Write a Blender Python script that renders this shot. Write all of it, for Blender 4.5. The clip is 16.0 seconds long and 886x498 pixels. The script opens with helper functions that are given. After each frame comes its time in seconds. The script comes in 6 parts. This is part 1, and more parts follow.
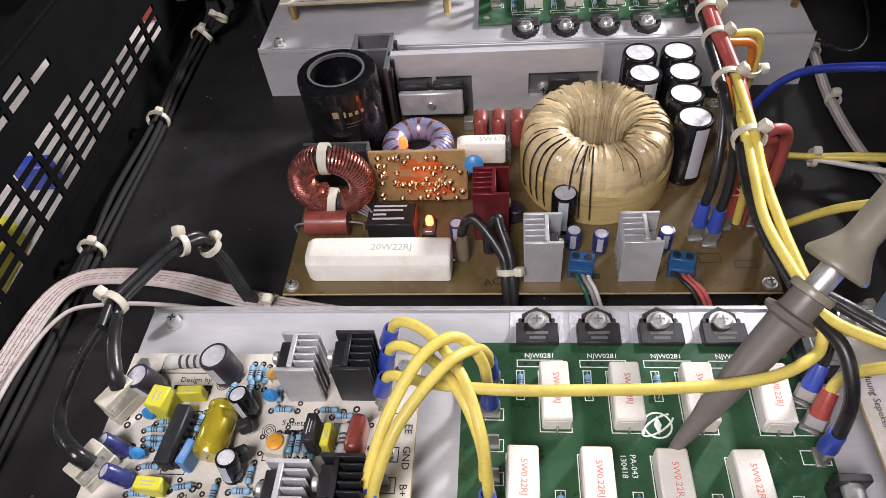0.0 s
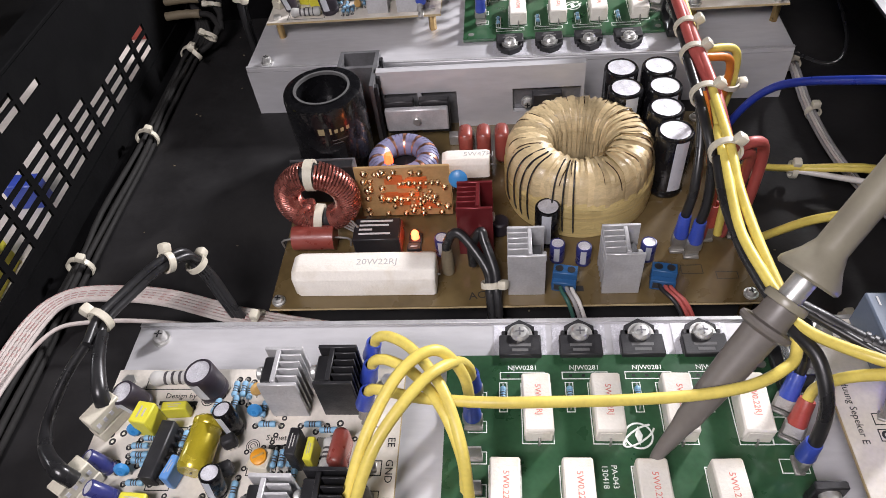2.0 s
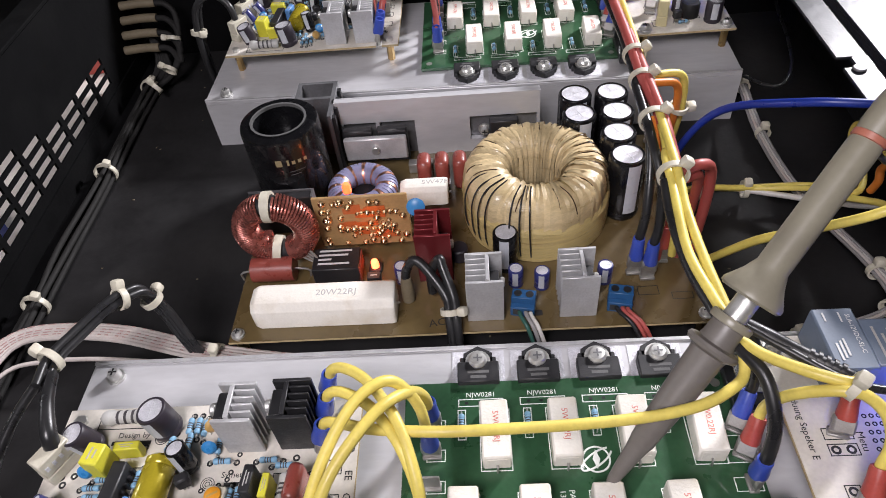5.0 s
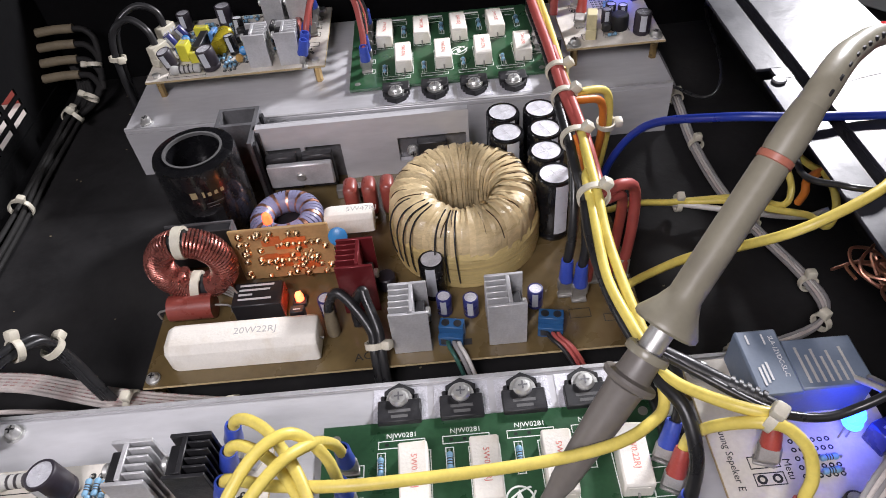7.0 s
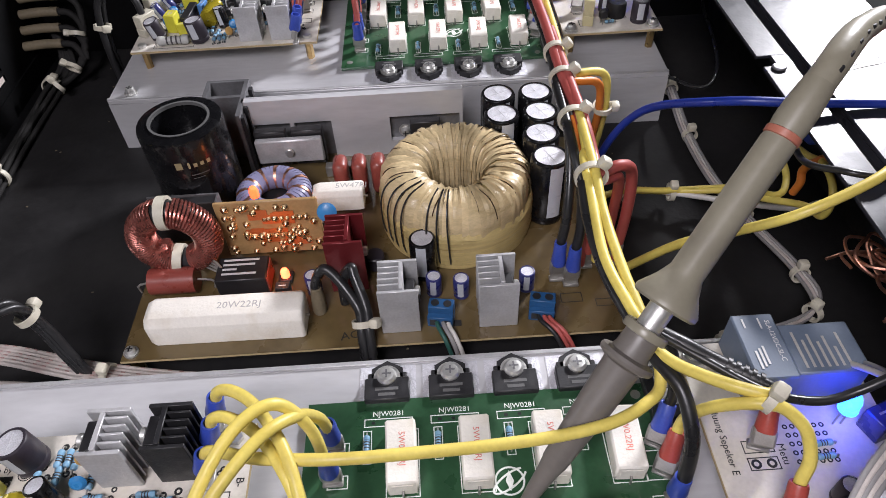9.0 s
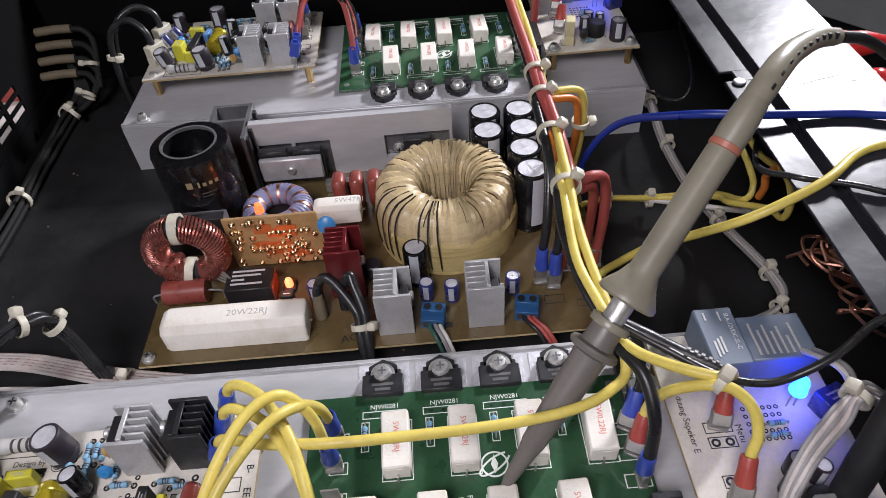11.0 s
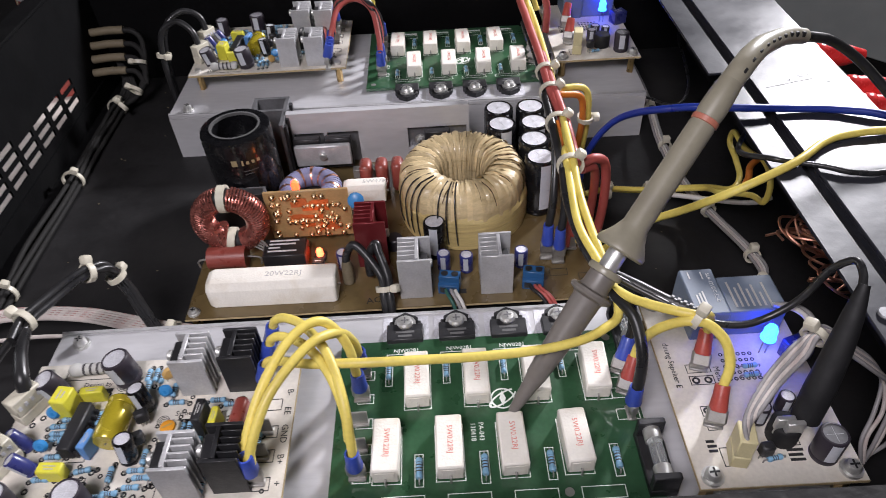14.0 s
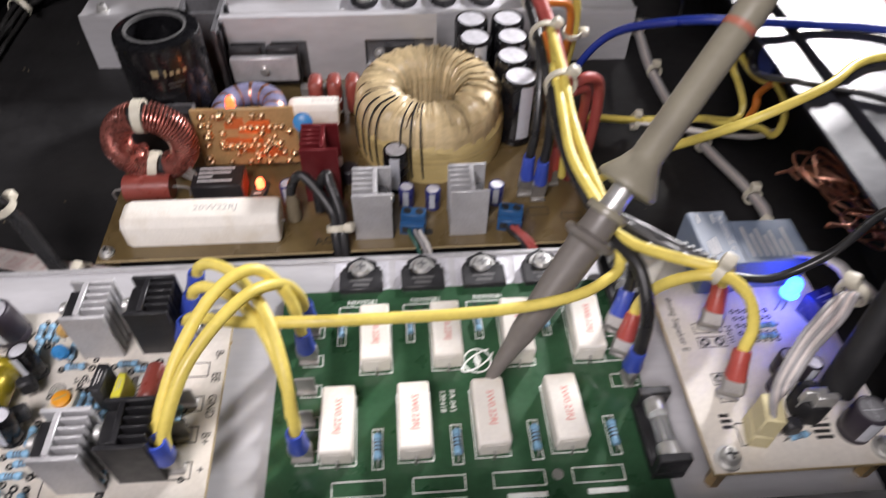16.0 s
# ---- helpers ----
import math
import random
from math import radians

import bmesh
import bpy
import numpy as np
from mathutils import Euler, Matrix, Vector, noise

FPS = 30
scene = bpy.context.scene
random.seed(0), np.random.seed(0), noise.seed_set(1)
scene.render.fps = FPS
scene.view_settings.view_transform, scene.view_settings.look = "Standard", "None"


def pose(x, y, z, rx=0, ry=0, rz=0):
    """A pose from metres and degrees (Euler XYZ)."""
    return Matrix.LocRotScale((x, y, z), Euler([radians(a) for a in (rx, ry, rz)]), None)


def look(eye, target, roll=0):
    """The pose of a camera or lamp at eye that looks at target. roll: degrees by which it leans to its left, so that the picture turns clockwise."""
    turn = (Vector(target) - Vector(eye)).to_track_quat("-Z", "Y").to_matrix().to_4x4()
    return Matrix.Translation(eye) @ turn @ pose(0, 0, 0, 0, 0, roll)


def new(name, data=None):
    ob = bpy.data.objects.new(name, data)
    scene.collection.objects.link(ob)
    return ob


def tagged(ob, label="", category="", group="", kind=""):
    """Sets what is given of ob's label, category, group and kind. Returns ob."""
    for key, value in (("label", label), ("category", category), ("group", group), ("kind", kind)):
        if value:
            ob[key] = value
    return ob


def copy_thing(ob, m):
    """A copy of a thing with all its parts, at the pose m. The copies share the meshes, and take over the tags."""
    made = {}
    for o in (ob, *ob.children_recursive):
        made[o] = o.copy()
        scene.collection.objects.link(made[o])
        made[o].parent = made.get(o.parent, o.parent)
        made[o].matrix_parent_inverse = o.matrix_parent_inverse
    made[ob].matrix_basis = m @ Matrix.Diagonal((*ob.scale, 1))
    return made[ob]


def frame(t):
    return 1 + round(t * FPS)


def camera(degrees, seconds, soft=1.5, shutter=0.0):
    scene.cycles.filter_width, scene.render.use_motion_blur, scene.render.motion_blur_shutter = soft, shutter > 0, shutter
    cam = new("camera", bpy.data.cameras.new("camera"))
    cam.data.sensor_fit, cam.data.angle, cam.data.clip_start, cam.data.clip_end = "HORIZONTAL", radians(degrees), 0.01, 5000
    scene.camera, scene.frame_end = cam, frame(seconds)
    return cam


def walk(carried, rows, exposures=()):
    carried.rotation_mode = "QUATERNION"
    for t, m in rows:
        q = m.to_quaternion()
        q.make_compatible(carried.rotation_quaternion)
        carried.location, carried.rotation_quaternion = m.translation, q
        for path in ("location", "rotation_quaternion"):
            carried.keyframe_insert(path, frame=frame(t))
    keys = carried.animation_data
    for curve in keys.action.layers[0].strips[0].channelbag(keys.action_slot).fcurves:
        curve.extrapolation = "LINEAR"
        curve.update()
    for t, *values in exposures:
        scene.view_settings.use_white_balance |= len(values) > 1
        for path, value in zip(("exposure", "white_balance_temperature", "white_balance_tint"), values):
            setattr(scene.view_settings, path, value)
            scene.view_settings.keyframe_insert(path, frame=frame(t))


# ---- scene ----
cam = camera(66.4, 16.0, soft=0.6, shutter=0.5)
PATH = [
    (0, (-0.0088, -0.1407, 0.2434), (-0.0392, 0.0523, 0.0157), -7.40),
    (0.5, (-0.0077, -0.1420, 0.2443), (-0.0393, 0.0522, 0.0178), -7.61),
    (1, (-0.0048, -0.1424, 0.2453), (-0.0365, 0.0538, 0.0205), -7.82),
    (1.5, (-0.0038, -0.1420, 0.2451), (-0.0335, 0.0553, 0.0210), -7.56),
    (2, (-0.0034, -0.1421, 0.2454), (-0.0323, 0.0554, 0.0215), -7.54),
    (2.5, (-0.0019, -0.1417, 0.2455), (-0.0304, 0.0562, 0.0219), -7.62),
    (3, (-0.0021, -0.1420, 0.2451), (-0.0294, 0.0575, 0.0227), -7.30),
    (3.5, (-0.0016, -0.1423, 0.2456), (-0.0276, 0.0585, 0.0243), -7.25),
    (6, (0.0102, -0.1384, 0.2467), (-0.0044, 0.0688, 0.0303), -6.64),
    (6.5, (0.0152, -0.1341, 0.2450), (0.0020, 0.0723, 0.0277), -7.03),
    (7, (0.0249, -0.1286, 0.2428), (0.0192, 0.0797, 0.0269), -6.52),
    (7.5, (0.0212, -0.1342, 0.2407), (0.0203, 0.0762, 0.0269), -4.37),
    (8, (0.0144, -0.1284, 0.2316), (0.0196, 0.0789, 0.0148), -2.25),
    (8.5, (0.0183, -0.1281, 0.2321), (0.0234, 0.0797, 0.0158), -2.74),
    (9, (0.0200, -0.1299, 0.2334), (0.0226, 0.0773, 0.0165), -3.13),
    (11.5, (0.0271, -0.1637, 0.2610), (0.0275, 0.0516, 0.0521), -4.98),
    (12, (0.0169, -0.1996, 0.2831), (0.0205, 0.0266, 0.0860), -3.27),
    (12.5, (0.0082, -0.2184, 0.2909), (0.0149, 0.0114, 0.0982), -2.71),
    (13, (0.0065, -0.2089, 0.2714), (0.0082, 0.0167, 0.0737), -2.60),
    (13.5, (0.0145, -0.2007, 0.2632), (0.0091, 0.0221, 0.0624), -4.29),
    (14, (0.0194, -0.1905, 0.2542), (0.0179, 0.0296, 0.0503), -3.57),
    (14.5, (0.0233, -0.1819, 0.2462), (0.0276, 0.0351, 0.0391), -2.60),
    (15, (0.0237, -0.1748, 0.2408), (0.0351, 0.0404, 0.0320), -1.49),
    (15.5, (0.0326, -0.1665, 0.2350), (0.0537, 0.0478, 0.0261), 0.33),
    (16, (0.0153, -0.1568, 0.2220), (0.0329, 0.0419, -0.0021), 1.24),
]
walk(cam, [(t, look(eye, target, roll)) for t, eye, target, roll in PATH], exposures=[(0.0, 0.04, 6480, 10), (3.5, 0.0, 6450, 10), (8.5, -0.12, 6300, 10), (11.5, -0.3, 6250, 10), (12.0, -0.3, 6250, 10), (12.5, -0.2, 6250, 10), (13.5, -0.14, 6300, 10), (14.5, -0.12, 6350, 10), (15.5, -0.12, 6400, 10), (16.0, 0.02, 6550, 10)])

# ---------------------------------------------------------------- light
world = bpy.data.worlds.new("world")
scene.world = world
world.use_nodes = True
world.node_tree.nodes["Background"].inputs[0].default_value = (0.80, 0.86, 1.0, 1)
world.node_tree.nodes["Background"].inputs[1].default_value = 0.05


def area_lamp(name, eye, target, size, power, colour):
    data = bpy.data.lights.new(name, "AREA")
    data.shape, data.size, data.energy, data.color = "DISK", size, power, colour
    ob = new(name, data)
    ob.matrix_basis = look(eye, target)
    return ob


def point_lamp(name, at, radius, power, colour):
    data = bpy.data.lights.new(name, "POINT")
    data.shadow_soft_size, data.energy, data.color = radius, power, colour
    ob = new(name, data)
    ob.matrix_basis = Matrix.Translation(at)
    return ob


# the bright work light beyond the rear corner
area_lamp("work_light", (0.60, 0.66, 0.47), (0.0, 0.08, 0.02), 0.12, 15.8, (1.0, 0.965, 1.0))
# a soft unseen fill, added behind the camera to brighten front faces
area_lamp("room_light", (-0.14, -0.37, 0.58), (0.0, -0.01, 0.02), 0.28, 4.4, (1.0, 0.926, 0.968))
# an unseen low fill, added to brighten what shows through the slots
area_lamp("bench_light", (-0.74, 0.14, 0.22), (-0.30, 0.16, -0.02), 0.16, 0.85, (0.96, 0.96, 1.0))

# ---------------------------------------------------------------- materials


def mat(name, colour, rough=0.5, metal=0.0, var=0.18, scale=250, bump=0.08, stretch=(1, 1, 1), second=None, amount=0.0,
        glow=None, power=0.0, coat=0.0, island=False, alpha_glass=False, spread=0.3, spec=0.5):
    m = bpy.data.materials.new(name)
    m.use_nodes = True
    nt = m.node_tree
    bs = nt.nodes["Principled BSDF"]
    n = nt.nodes.new
    link = nt.links.new
    tc, mp = n("ShaderNodeTexCoord"), n("ShaderNodeMapping")
    mp.inputs["Scale"].default_value = stretch
    link(tc.outputs["Object"], mp.inputs[0])
    fine, wide = n("ShaderNodeTexNoise"), n("ShaderNodeTexNoise")
    fine.inputs["Scale"].default_value, fine.inputs["Detail"].default_value = scale * 6, 5
    wide.inputs["Scale"].default_value, wide.inputs["Detail"].default_value = scale, 6
    for t in (fine, wide):
        link(mp.outputs[0], t.inputs["Vector"])
    add = n("ShaderNodeMath")
    add.operation = "ADD"
    link(fine.outputs[0], add.inputs[0])
    link(wide.outputs[0], add.inputs[1])
    rnd = n("ShaderNodeNewGeometry") if island else n("ShaderNodeObjectInfo")
    add2 = n("ShaderNodeMath")
    add2.operation = "MULTIPLY_ADD"
    link(rnd.outputs["Random Per Island" if island else "Random"], add2.inputs[0])
    add2.inputs[1].default_value = 0.8 if island else spread
    link(add.outputs[0], add2.inputs[2])
    rg = n("ShaderNodeMapRange")
    rg.inputs[1].default_value, rg.inputs[2].default_value = (0.8, 2.0) if island else (0.65 + spread * 0.2, 1.25 + spread)
    rg.inputs[3].default_value, rg.inputs[4].default_value = 1 - var, 1 + var
    link(add2.outputs[0], rg.inputs[0])
    hsv = n("ShaderNodeHueSaturation")
    hsv.inputs["Color"].default_value = (*colour, 1)
    link(rg.outputs[0], hsv.inputs["Value"])
    out = hsv.outputs[0]
    if second:
        st = n("ShaderNodeTexNoise")
        st.inputs["Scale"].default_value, st.inputs["Detail"].default_value = scale * 0.45, 8
        link(mp.outputs[0], st.inputs["Vector"])
        rm = n("ShaderNodeMapRange")
        rm.inputs[1].default_value, rm.inputs[2].default_value = 0.52, 0.72
        rm.inputs[4].default_value = amount
        link(st.outputs[0], rm.inputs[0])
        mx = n("ShaderNodeMix")
        mx.data_type = "RGBA"
        link(rm.outputs[0], mx.inputs["Factor"])
        link(out, mx.inputs["A"])
        mx.inputs["B"].default_value = (*second, 1)
        out = mx.outputs["Result"]
    link(out, bs.inputs["Base Color"])
    rr = n("ShaderNodeMapRange")
    rr.inputs[1].default_value, rr.inputs[2].default_value = 0.3, 0.7
    rr.inputs[3].default_value, rr.inputs[4].default_value = max(0.03, rough - 0.1), min(1, rough + 0.12)
    link(wide.outputs[0], rr.inputs[0])
    link(rr.outputs[0], bs.inputs["Roughness"])
    bs.inputs["Metallic"].default_value = metal
    bs.inputs["Specular IOR Level"].default_value = spec
    bs.inputs["Coat Weight"].default_value = coat
    bp = n("ShaderNodeBump")
    bp.inputs["Strength"].default_value, bp.inputs["Distance"].default_value = bump, 0.0008
    link(fine.outputs[0], bp.inputs["Height"])
    link(bp.outputs[0], bs.inputs["Normal"])
    if glow:
        bs.inputs["Emission Color"].default_value = (*glow, 1)
        bs.inputs["Emission Strength"].default_value = power
    if alpha_glass:
        bs.inputs["Transmission Weight"].default_value = 0.9
        bs.inputs["IOR"].default_value = 1.45
    return m


PAINT_BLACK = mat("black chassis paint", (0.016, 0.0155, 0.016), 0.42, 0, 0.3, 60, 0.25, second=(0.026, 0.0245, 0.0235), amount=0.7, spec=0.30)
FLOOR_DUSTY = mat("dusty black floor paint", (0.0135, 0.013, 0.0135), 0.60, 0, 0.3, 40, 0.25, second=(0.030, 0.0285, 0.0275), amount=0.6, spec=0.30)
# deeper than the chassis paint; on the far wall it carries shade
DEEP_BLACK = mat("matt deeper black for walls", (0.0030, 0.0030, 0.0034), 0.75, 0, 0.3, 60, 0.2, second=(0.0065, 0.0065, 0.0065), amount=0.5, spec=0.10)
DUSTY_BLACK = mat("dusty black insulation", (0.017, 0.0165, 0.016), 0.75, 0, 0.3, 90, 0.15, spec=0.25)
BOOT_BLACK = mat("matt black rubber", (0.006, 0.006, 0.007), 0.68, 0, 0.25, 150, 0.1)
GLOSS_BLACK = mat("glossy black panel", (0.018, 0.019, 0.024), 0.36, 0, 0.35, 26, 0.16, second=(0.05, 0.05, 0.062), amount=0.6, coat=0.02, spec=0.18)
ALU = mat("brushed aluminium", (0.61, 0.61, 0.63), 0.45, 0.35, 0.10, 70, 0.12, stretch=(0.25, 1, 1), second=(0.45, 0.44, 0.43), amount=0.35)
ALU_BRIGHT = mat("sawn aluminium", (0.56, 0.56, 0.57), 0.42, 0.45, 0.14, 160, 0.14, second=(0.38, 0.38, 0.38), amount=0.5)
ALU_DARK = mat("dull aluminium", (0.22, 0.22, 0.23), 0.5, 0.6, 0.2, 120, 0.1, second=(0.12, 0.12, 0.12), amount=0.5)
STEEL = mat("zinc steel", (0.60, 0.60, 0.58), 0.38, 0.75, 0.12, 500, 0.1)
BRASS = mat("brass", (0.36, 0.25, 0.11), 0.35, 1.0, 0.15, 500, 0.1)
TIN = mat("tinned pin", (0.40, 0.39, 0.37), 0.48, 0.8, 0.15, 500, 0.15)
SOLDER = mat("golden solder", (0.66, 0.47, 0.28), 0.25, 1.0, 0.2, 700, 0.2)
COPPER = mat("enamelled copper", (0.36, 0.125, 0.10), 0.28, 0.75, 0.25, 400, 0.1, coat=0.4)
COPPER_BARE = mat("bare copper strands", (0.72, 0.38, 0.27), 0.4, 1.0, 0.2, 400, 0.1)
GREEN_PCB = mat("green solder mask", (0.026, 0.078, 0.036), 0.33, 0, 0.25, 90, 0.04, second=(0.032, 0.095, 0.042), amount=0.5, coat=0.4)
WHITE_PCB = mat("white solder mask", (0.63, 0.595, 0.53), 0.45, 0, 0.12, 120, 0.03, second=(0.50, 0.44, 0.34), amount=0.45)
PCB_EDGE = mat("bare board edge", (0.42, 0.33, 0.18), 0.7, 0, 0.15, 500, 0.1)
BROWN_PCB = mat("olive brown laminate", (0.105, 0.073, 0.030), 0.3, 0, 0.25, 45, 0.04, second=(0.16, 0.118, 0.055), amount=0.6, coat=0.35)
CARD_PCB = mat("amber laminate", (0.36, 0.23, 0.10), 0.4, 0, 0.2, 150, 0.03, second=(0.30, 0.12, 0.05), amount=0.6)
CARD_TRACE = mat("masked copper trace", (0.50, 0.13, 0.035), 0.35, 0.2, 0.2, 300, 0.05)
SILK_WHITE = mat("white silkscreen", (0.78, 0.80, 0.76), 0.6, 0, 0.12, 400, 0)
SILK_BLACK = mat("black silkscreen", (0.02, 0.02, 0.02), 0.6, 0, 0.3, 400, 0)
INK_RED = mat("red ink", (0.66, 0.22, 0.18), 0.7, 0, 0.25, 900, 0)
INK_GREY = mat("grey ink", (0.40, 0.39, 0.375), 0.7, 0, 0.2, 900, 0)
INK_WHITE = mat("white ink", (0.62, 0.62, 0.62), 0.6, 0, 0.2, 900, 0)
INK_GOLD = mat("gold ink", (0.32, 0.27, 0.15), 0.5, 0, 0.2, 900, 0)
CEMENT = mat("white cement ceramic", (0.78, 0.75, 0.68), 0.75, 0, 0.06, 160, 0.25, second=(0.55, 0.47, 0.34), amount=0.5)
BLACK_PLASTIC = mat("black moulded plastic", (0.018, 0.018, 0.02), 0.4, 0, 0.3, 300, 0.12)
BLACK_EPOXY = mat("black epoxy package", (0.018, 0.018, 0.02), 0.45, 0, 0.2, 300, 0.1)
BLACK_SLEEVE = mat("black shrink sleeve", (0.006, 0.006, 0.007), 0.24, 0, 0.2, 200, 0.04, coat=0.3, spec=0.35)
NAVY_SLEEVE = mat("navy shrink sleeve", (0.03, 0.035, 0.15), 0.3, 0, 0.2, 200, 0.05, coat=0.3)
GOLD_SLEEVE = mat("olive gold shrink sleeve", (0.42, 0.34, 0.025), 0.22, 0.35, 0.1, 200, 0.03, coat=0.6)
CAN_TOP = mat("crimped can top", (0.62, 0.62, 0.66), 0.38, 0.25, 0.25, 350, 0.4)
STRIPE = mat("pale sleeve stripe", (0.50, 0.52, 0.56), 0.35, 0, 0.1, 300, 0.02)
# base lightened to put the top's pale sheen into the tape colour
TAPE = mat("golden winding tape", (0.60, 0.475, 0.27), 0.34, 0, 0.36, 90, 0.3, stretch=(1, 1, 4), second=(0.42, 0.31, 0.15), amount=0.6, spread=1.0, coat=0.25)
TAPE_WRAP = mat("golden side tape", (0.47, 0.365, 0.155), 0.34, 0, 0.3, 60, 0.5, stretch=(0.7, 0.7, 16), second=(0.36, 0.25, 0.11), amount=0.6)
WIRE_YELLOW = mat("yellow insulation", (0.72, 0.59, 0.13), 0.42, 0, 0.12, 120, 0.08, second=(0.40, 0.29, 0.06), amount=0.4)
WIRE_RED = mat("red insulation", (0.36, 0.075, 0.065), 0.42, 0, 0.12, 120, 0.05)
WIRE_BLACK = mat("black insulation", (0.017, 0.017, 0.018), 0.32, 0, 0.2, 120, 0.05)
WIRE_BLUE = mat("blue insulation", (0.012, 0.03, 0.24), 0.35, 0, 0.15, 120, 0.05)
WIRE_WHITE = mat("white insulation", (0.60, 0.58, 0.55), 0.45, 0, 0.12, 120, 0.05)
WIRE_GREY = mat("grey insulation", (0.26, 0.25, 0.25), 0.45, 0, 0.15, 120, 0.05)
WIRE_ORANGE = mat("orange insulation", (0.62, 0.19, 0.03), 0.42, 0, 0.12, 120, 0.05)
INK_DIM = mat("dim grey marking and rim glint", (0.10, 0.10, 0.10), 0.6, 0, 0.2, 900, 0)
INK_ROSE = mat("faded rose ink", (0.40, 0.25, 0.235), 0.6, 0, 0.2, 900, 0)
WIRE_GREEN = mat("dark green insulation", (0.03, 0.10, 0.08), 0.42, 0, 0.12, 120, 0.05)
WINDING_BROWN = mat("dark brown lacquered wire", (0.045, 0.022, 0.010), 0.25, 0, 0.3, 300, 0.05, coat=0.3)
WIRE_BEIGE = mat("dusty beige insulation", (0.17, 0.14, 0.09), 0.6, 0, 0.2, 120, 0.1)
RIBBON = mat("pale ribbon insulation", (0.52, 0.47, 0.44), 0.55, 0, 0.15, 200, 0.08, second=(0.36, 0.24, 0.22), amount=0.5)
NYLON = mat("cream nylon", (0.56, 0.53, 0.43), 0.45, 0, 0.1, 300, 0.05)
NYLON_AGED = mat("yellowed nylon", (0.56, 0.50, 0.29), 0.45, 0, 0.1, 300, 0.05)
SLEEVE_BLUE = mat("blue terminal sleeve", (0.040, 0.075, 0.40), 0.38, 0, 0.15, 250, 0.05, coat=0.2)
SLEEVE_RED = mat("red terminal sleeve", (0.38, 0.065, 0.05), 0.38, 0, 0.15, 250, 0.05)
BLUE_RES = mat("pale blue resistor lacquer", (0.20, 0.38, 0.54), 0.4, 0, 0.12, 300, 0.05)
GREY_RES = mat("grey resistor lacquer", (0.46, 0.46, 0.44), 0.5, 0, 0.1, 300, 0.05)
BAND = mat("dark colour band", (0.05, 0.045, 0.05), 0.5, 0, 0.3, 300, 0)
YELLOW_FILM = mat("yellow film capacitor", (0.62, 0.58, 0.05), 0.42, 0, 0.08, 300, 0.04)
RED_FILM = mat("brick red film dip", (0.25, 0.055, 0.042), 0.33, 0, 0.15, 250, 0.08, coat=0.35)
BLUE_FILM = mat("blue film box", (0.10, 0.24, 0.52), 0.42, 0, 0.1, 300, 0.04)
BLUE_DISC = mat("blue ceramic disc", (0.04, 0.22, 0.50), 0.35, 0, 0.1, 300, 0.06)
TAN_DISC = mat("tan ceramic disc", (0.48, 0.30, 0.10), 0.4, 0, 0.1, 300, 0.06)
RELAY_BLUE = mat("slate blue relay case", (0.13, 0.165, 0.225), 0.42, 0, 0.08, 150, 0.04)
TERMINAL_BLUE = mat("blue terminal block", (0.018, 0.085, 0.22), 0.42, 0, 0.1, 300, 0.05)
MAROON = mat("maroon anodised aluminium", (0.16, 0.018, 0.022), 0.38, 0.4, 0.15, 200, 0.05)
ORANGE = mat("orange trimmer", (0.70, 0.30, 0.02), 0.4, 0, 0.08, 300, 0.05)
CHOKE_BLUE = mat("lilac blue wire", (0.20, 0.20, 0.32), 0.4, 0, 0.12, 300, 0.05)
PROBE_GREY = mat("warm grey probe plastic", (0.265, 0.245, 0.185), 0.38, 0, 0.08, 90, 0.06, second=(0.17, 0.15, 0.12), amount=0.55)
# the nose is purpler than the barrel, and darkened further for its shade
NOSE_SHADED = mat("purplish grey nose with shade", (0.165, 0.15, 0.135), 0.45, 0, 0.1, 90, 0.06, second=(0.12, 0.105, 0.095), amount=0.5)
PROBE_RED = mat("red probe ring", (0.42, 0.15, 0.10), 0.4, 0, 0.1, 300, 0.04)
PLUG_RED = mat("glossy red plug", (0.55, 0.03, 0.03), 0.25, 0, 0.08, 200, 0.03, coat=0.3)
GLASS = mat("fuse glass", (0.85, 0.88, 0.88), 0.06, 0, 0.02, 200, 0, alpha_glass=True)
LED_BLUE = mat("lit blue light", (0.10, 0.30, 0.80), 0.3, 0, 0, 200, 0, glow=(0.008, 0.045, 1.0), power=30)
LED_RED = mat("lit red light", (1.0, 0.3, 0.12), 0.3, 0, 0, 200, 0, glow=(1.0, 0.035, 0.006), power=5)
LED_WARM = mat("lit warm neon", (1.0, 0.6, 0.3), 0.3, 0, 0, 200, 0, glow=(1.0, 0.10, 0.03), power=6)
LABEL_GREY = mat("dark moulded face", (0.026, 0.021, 0.029), 0.42, 0, 0.2, 200, 0.05)
BENCH = mat("worn dark bench board", (0.0045, 0.0042, 0.0042), 0.85, 0, 0.3, 12, 0.1, second=(0.008, 0.007, 0.0065), amount=0.6, spec=0.1)
DRAWER = mat("grey green drawer paint", (0.24, 0.26, 0.255), 0.7, 0, 0.12, 8, 0.1, second=(0.20, 0.215, 0.21), amount=0.5)
ROOM = mat("grey green room wall", (0.07, 0.076, 0.076), 0.8, 0, 0.12, 5, 0.1, second=(0.055, 0.06, 0.06), amount=0.5)
# for the unseen walls and ceiling, made pale to throw light back
PALE_BOUNCE = mat("pale wall tone for bounce", (0.50, 0.50, 0.48), 0.85, 0, 0.08, 5, 0.1, second=(0.44, 0.44, 0.42), amount=0.5)
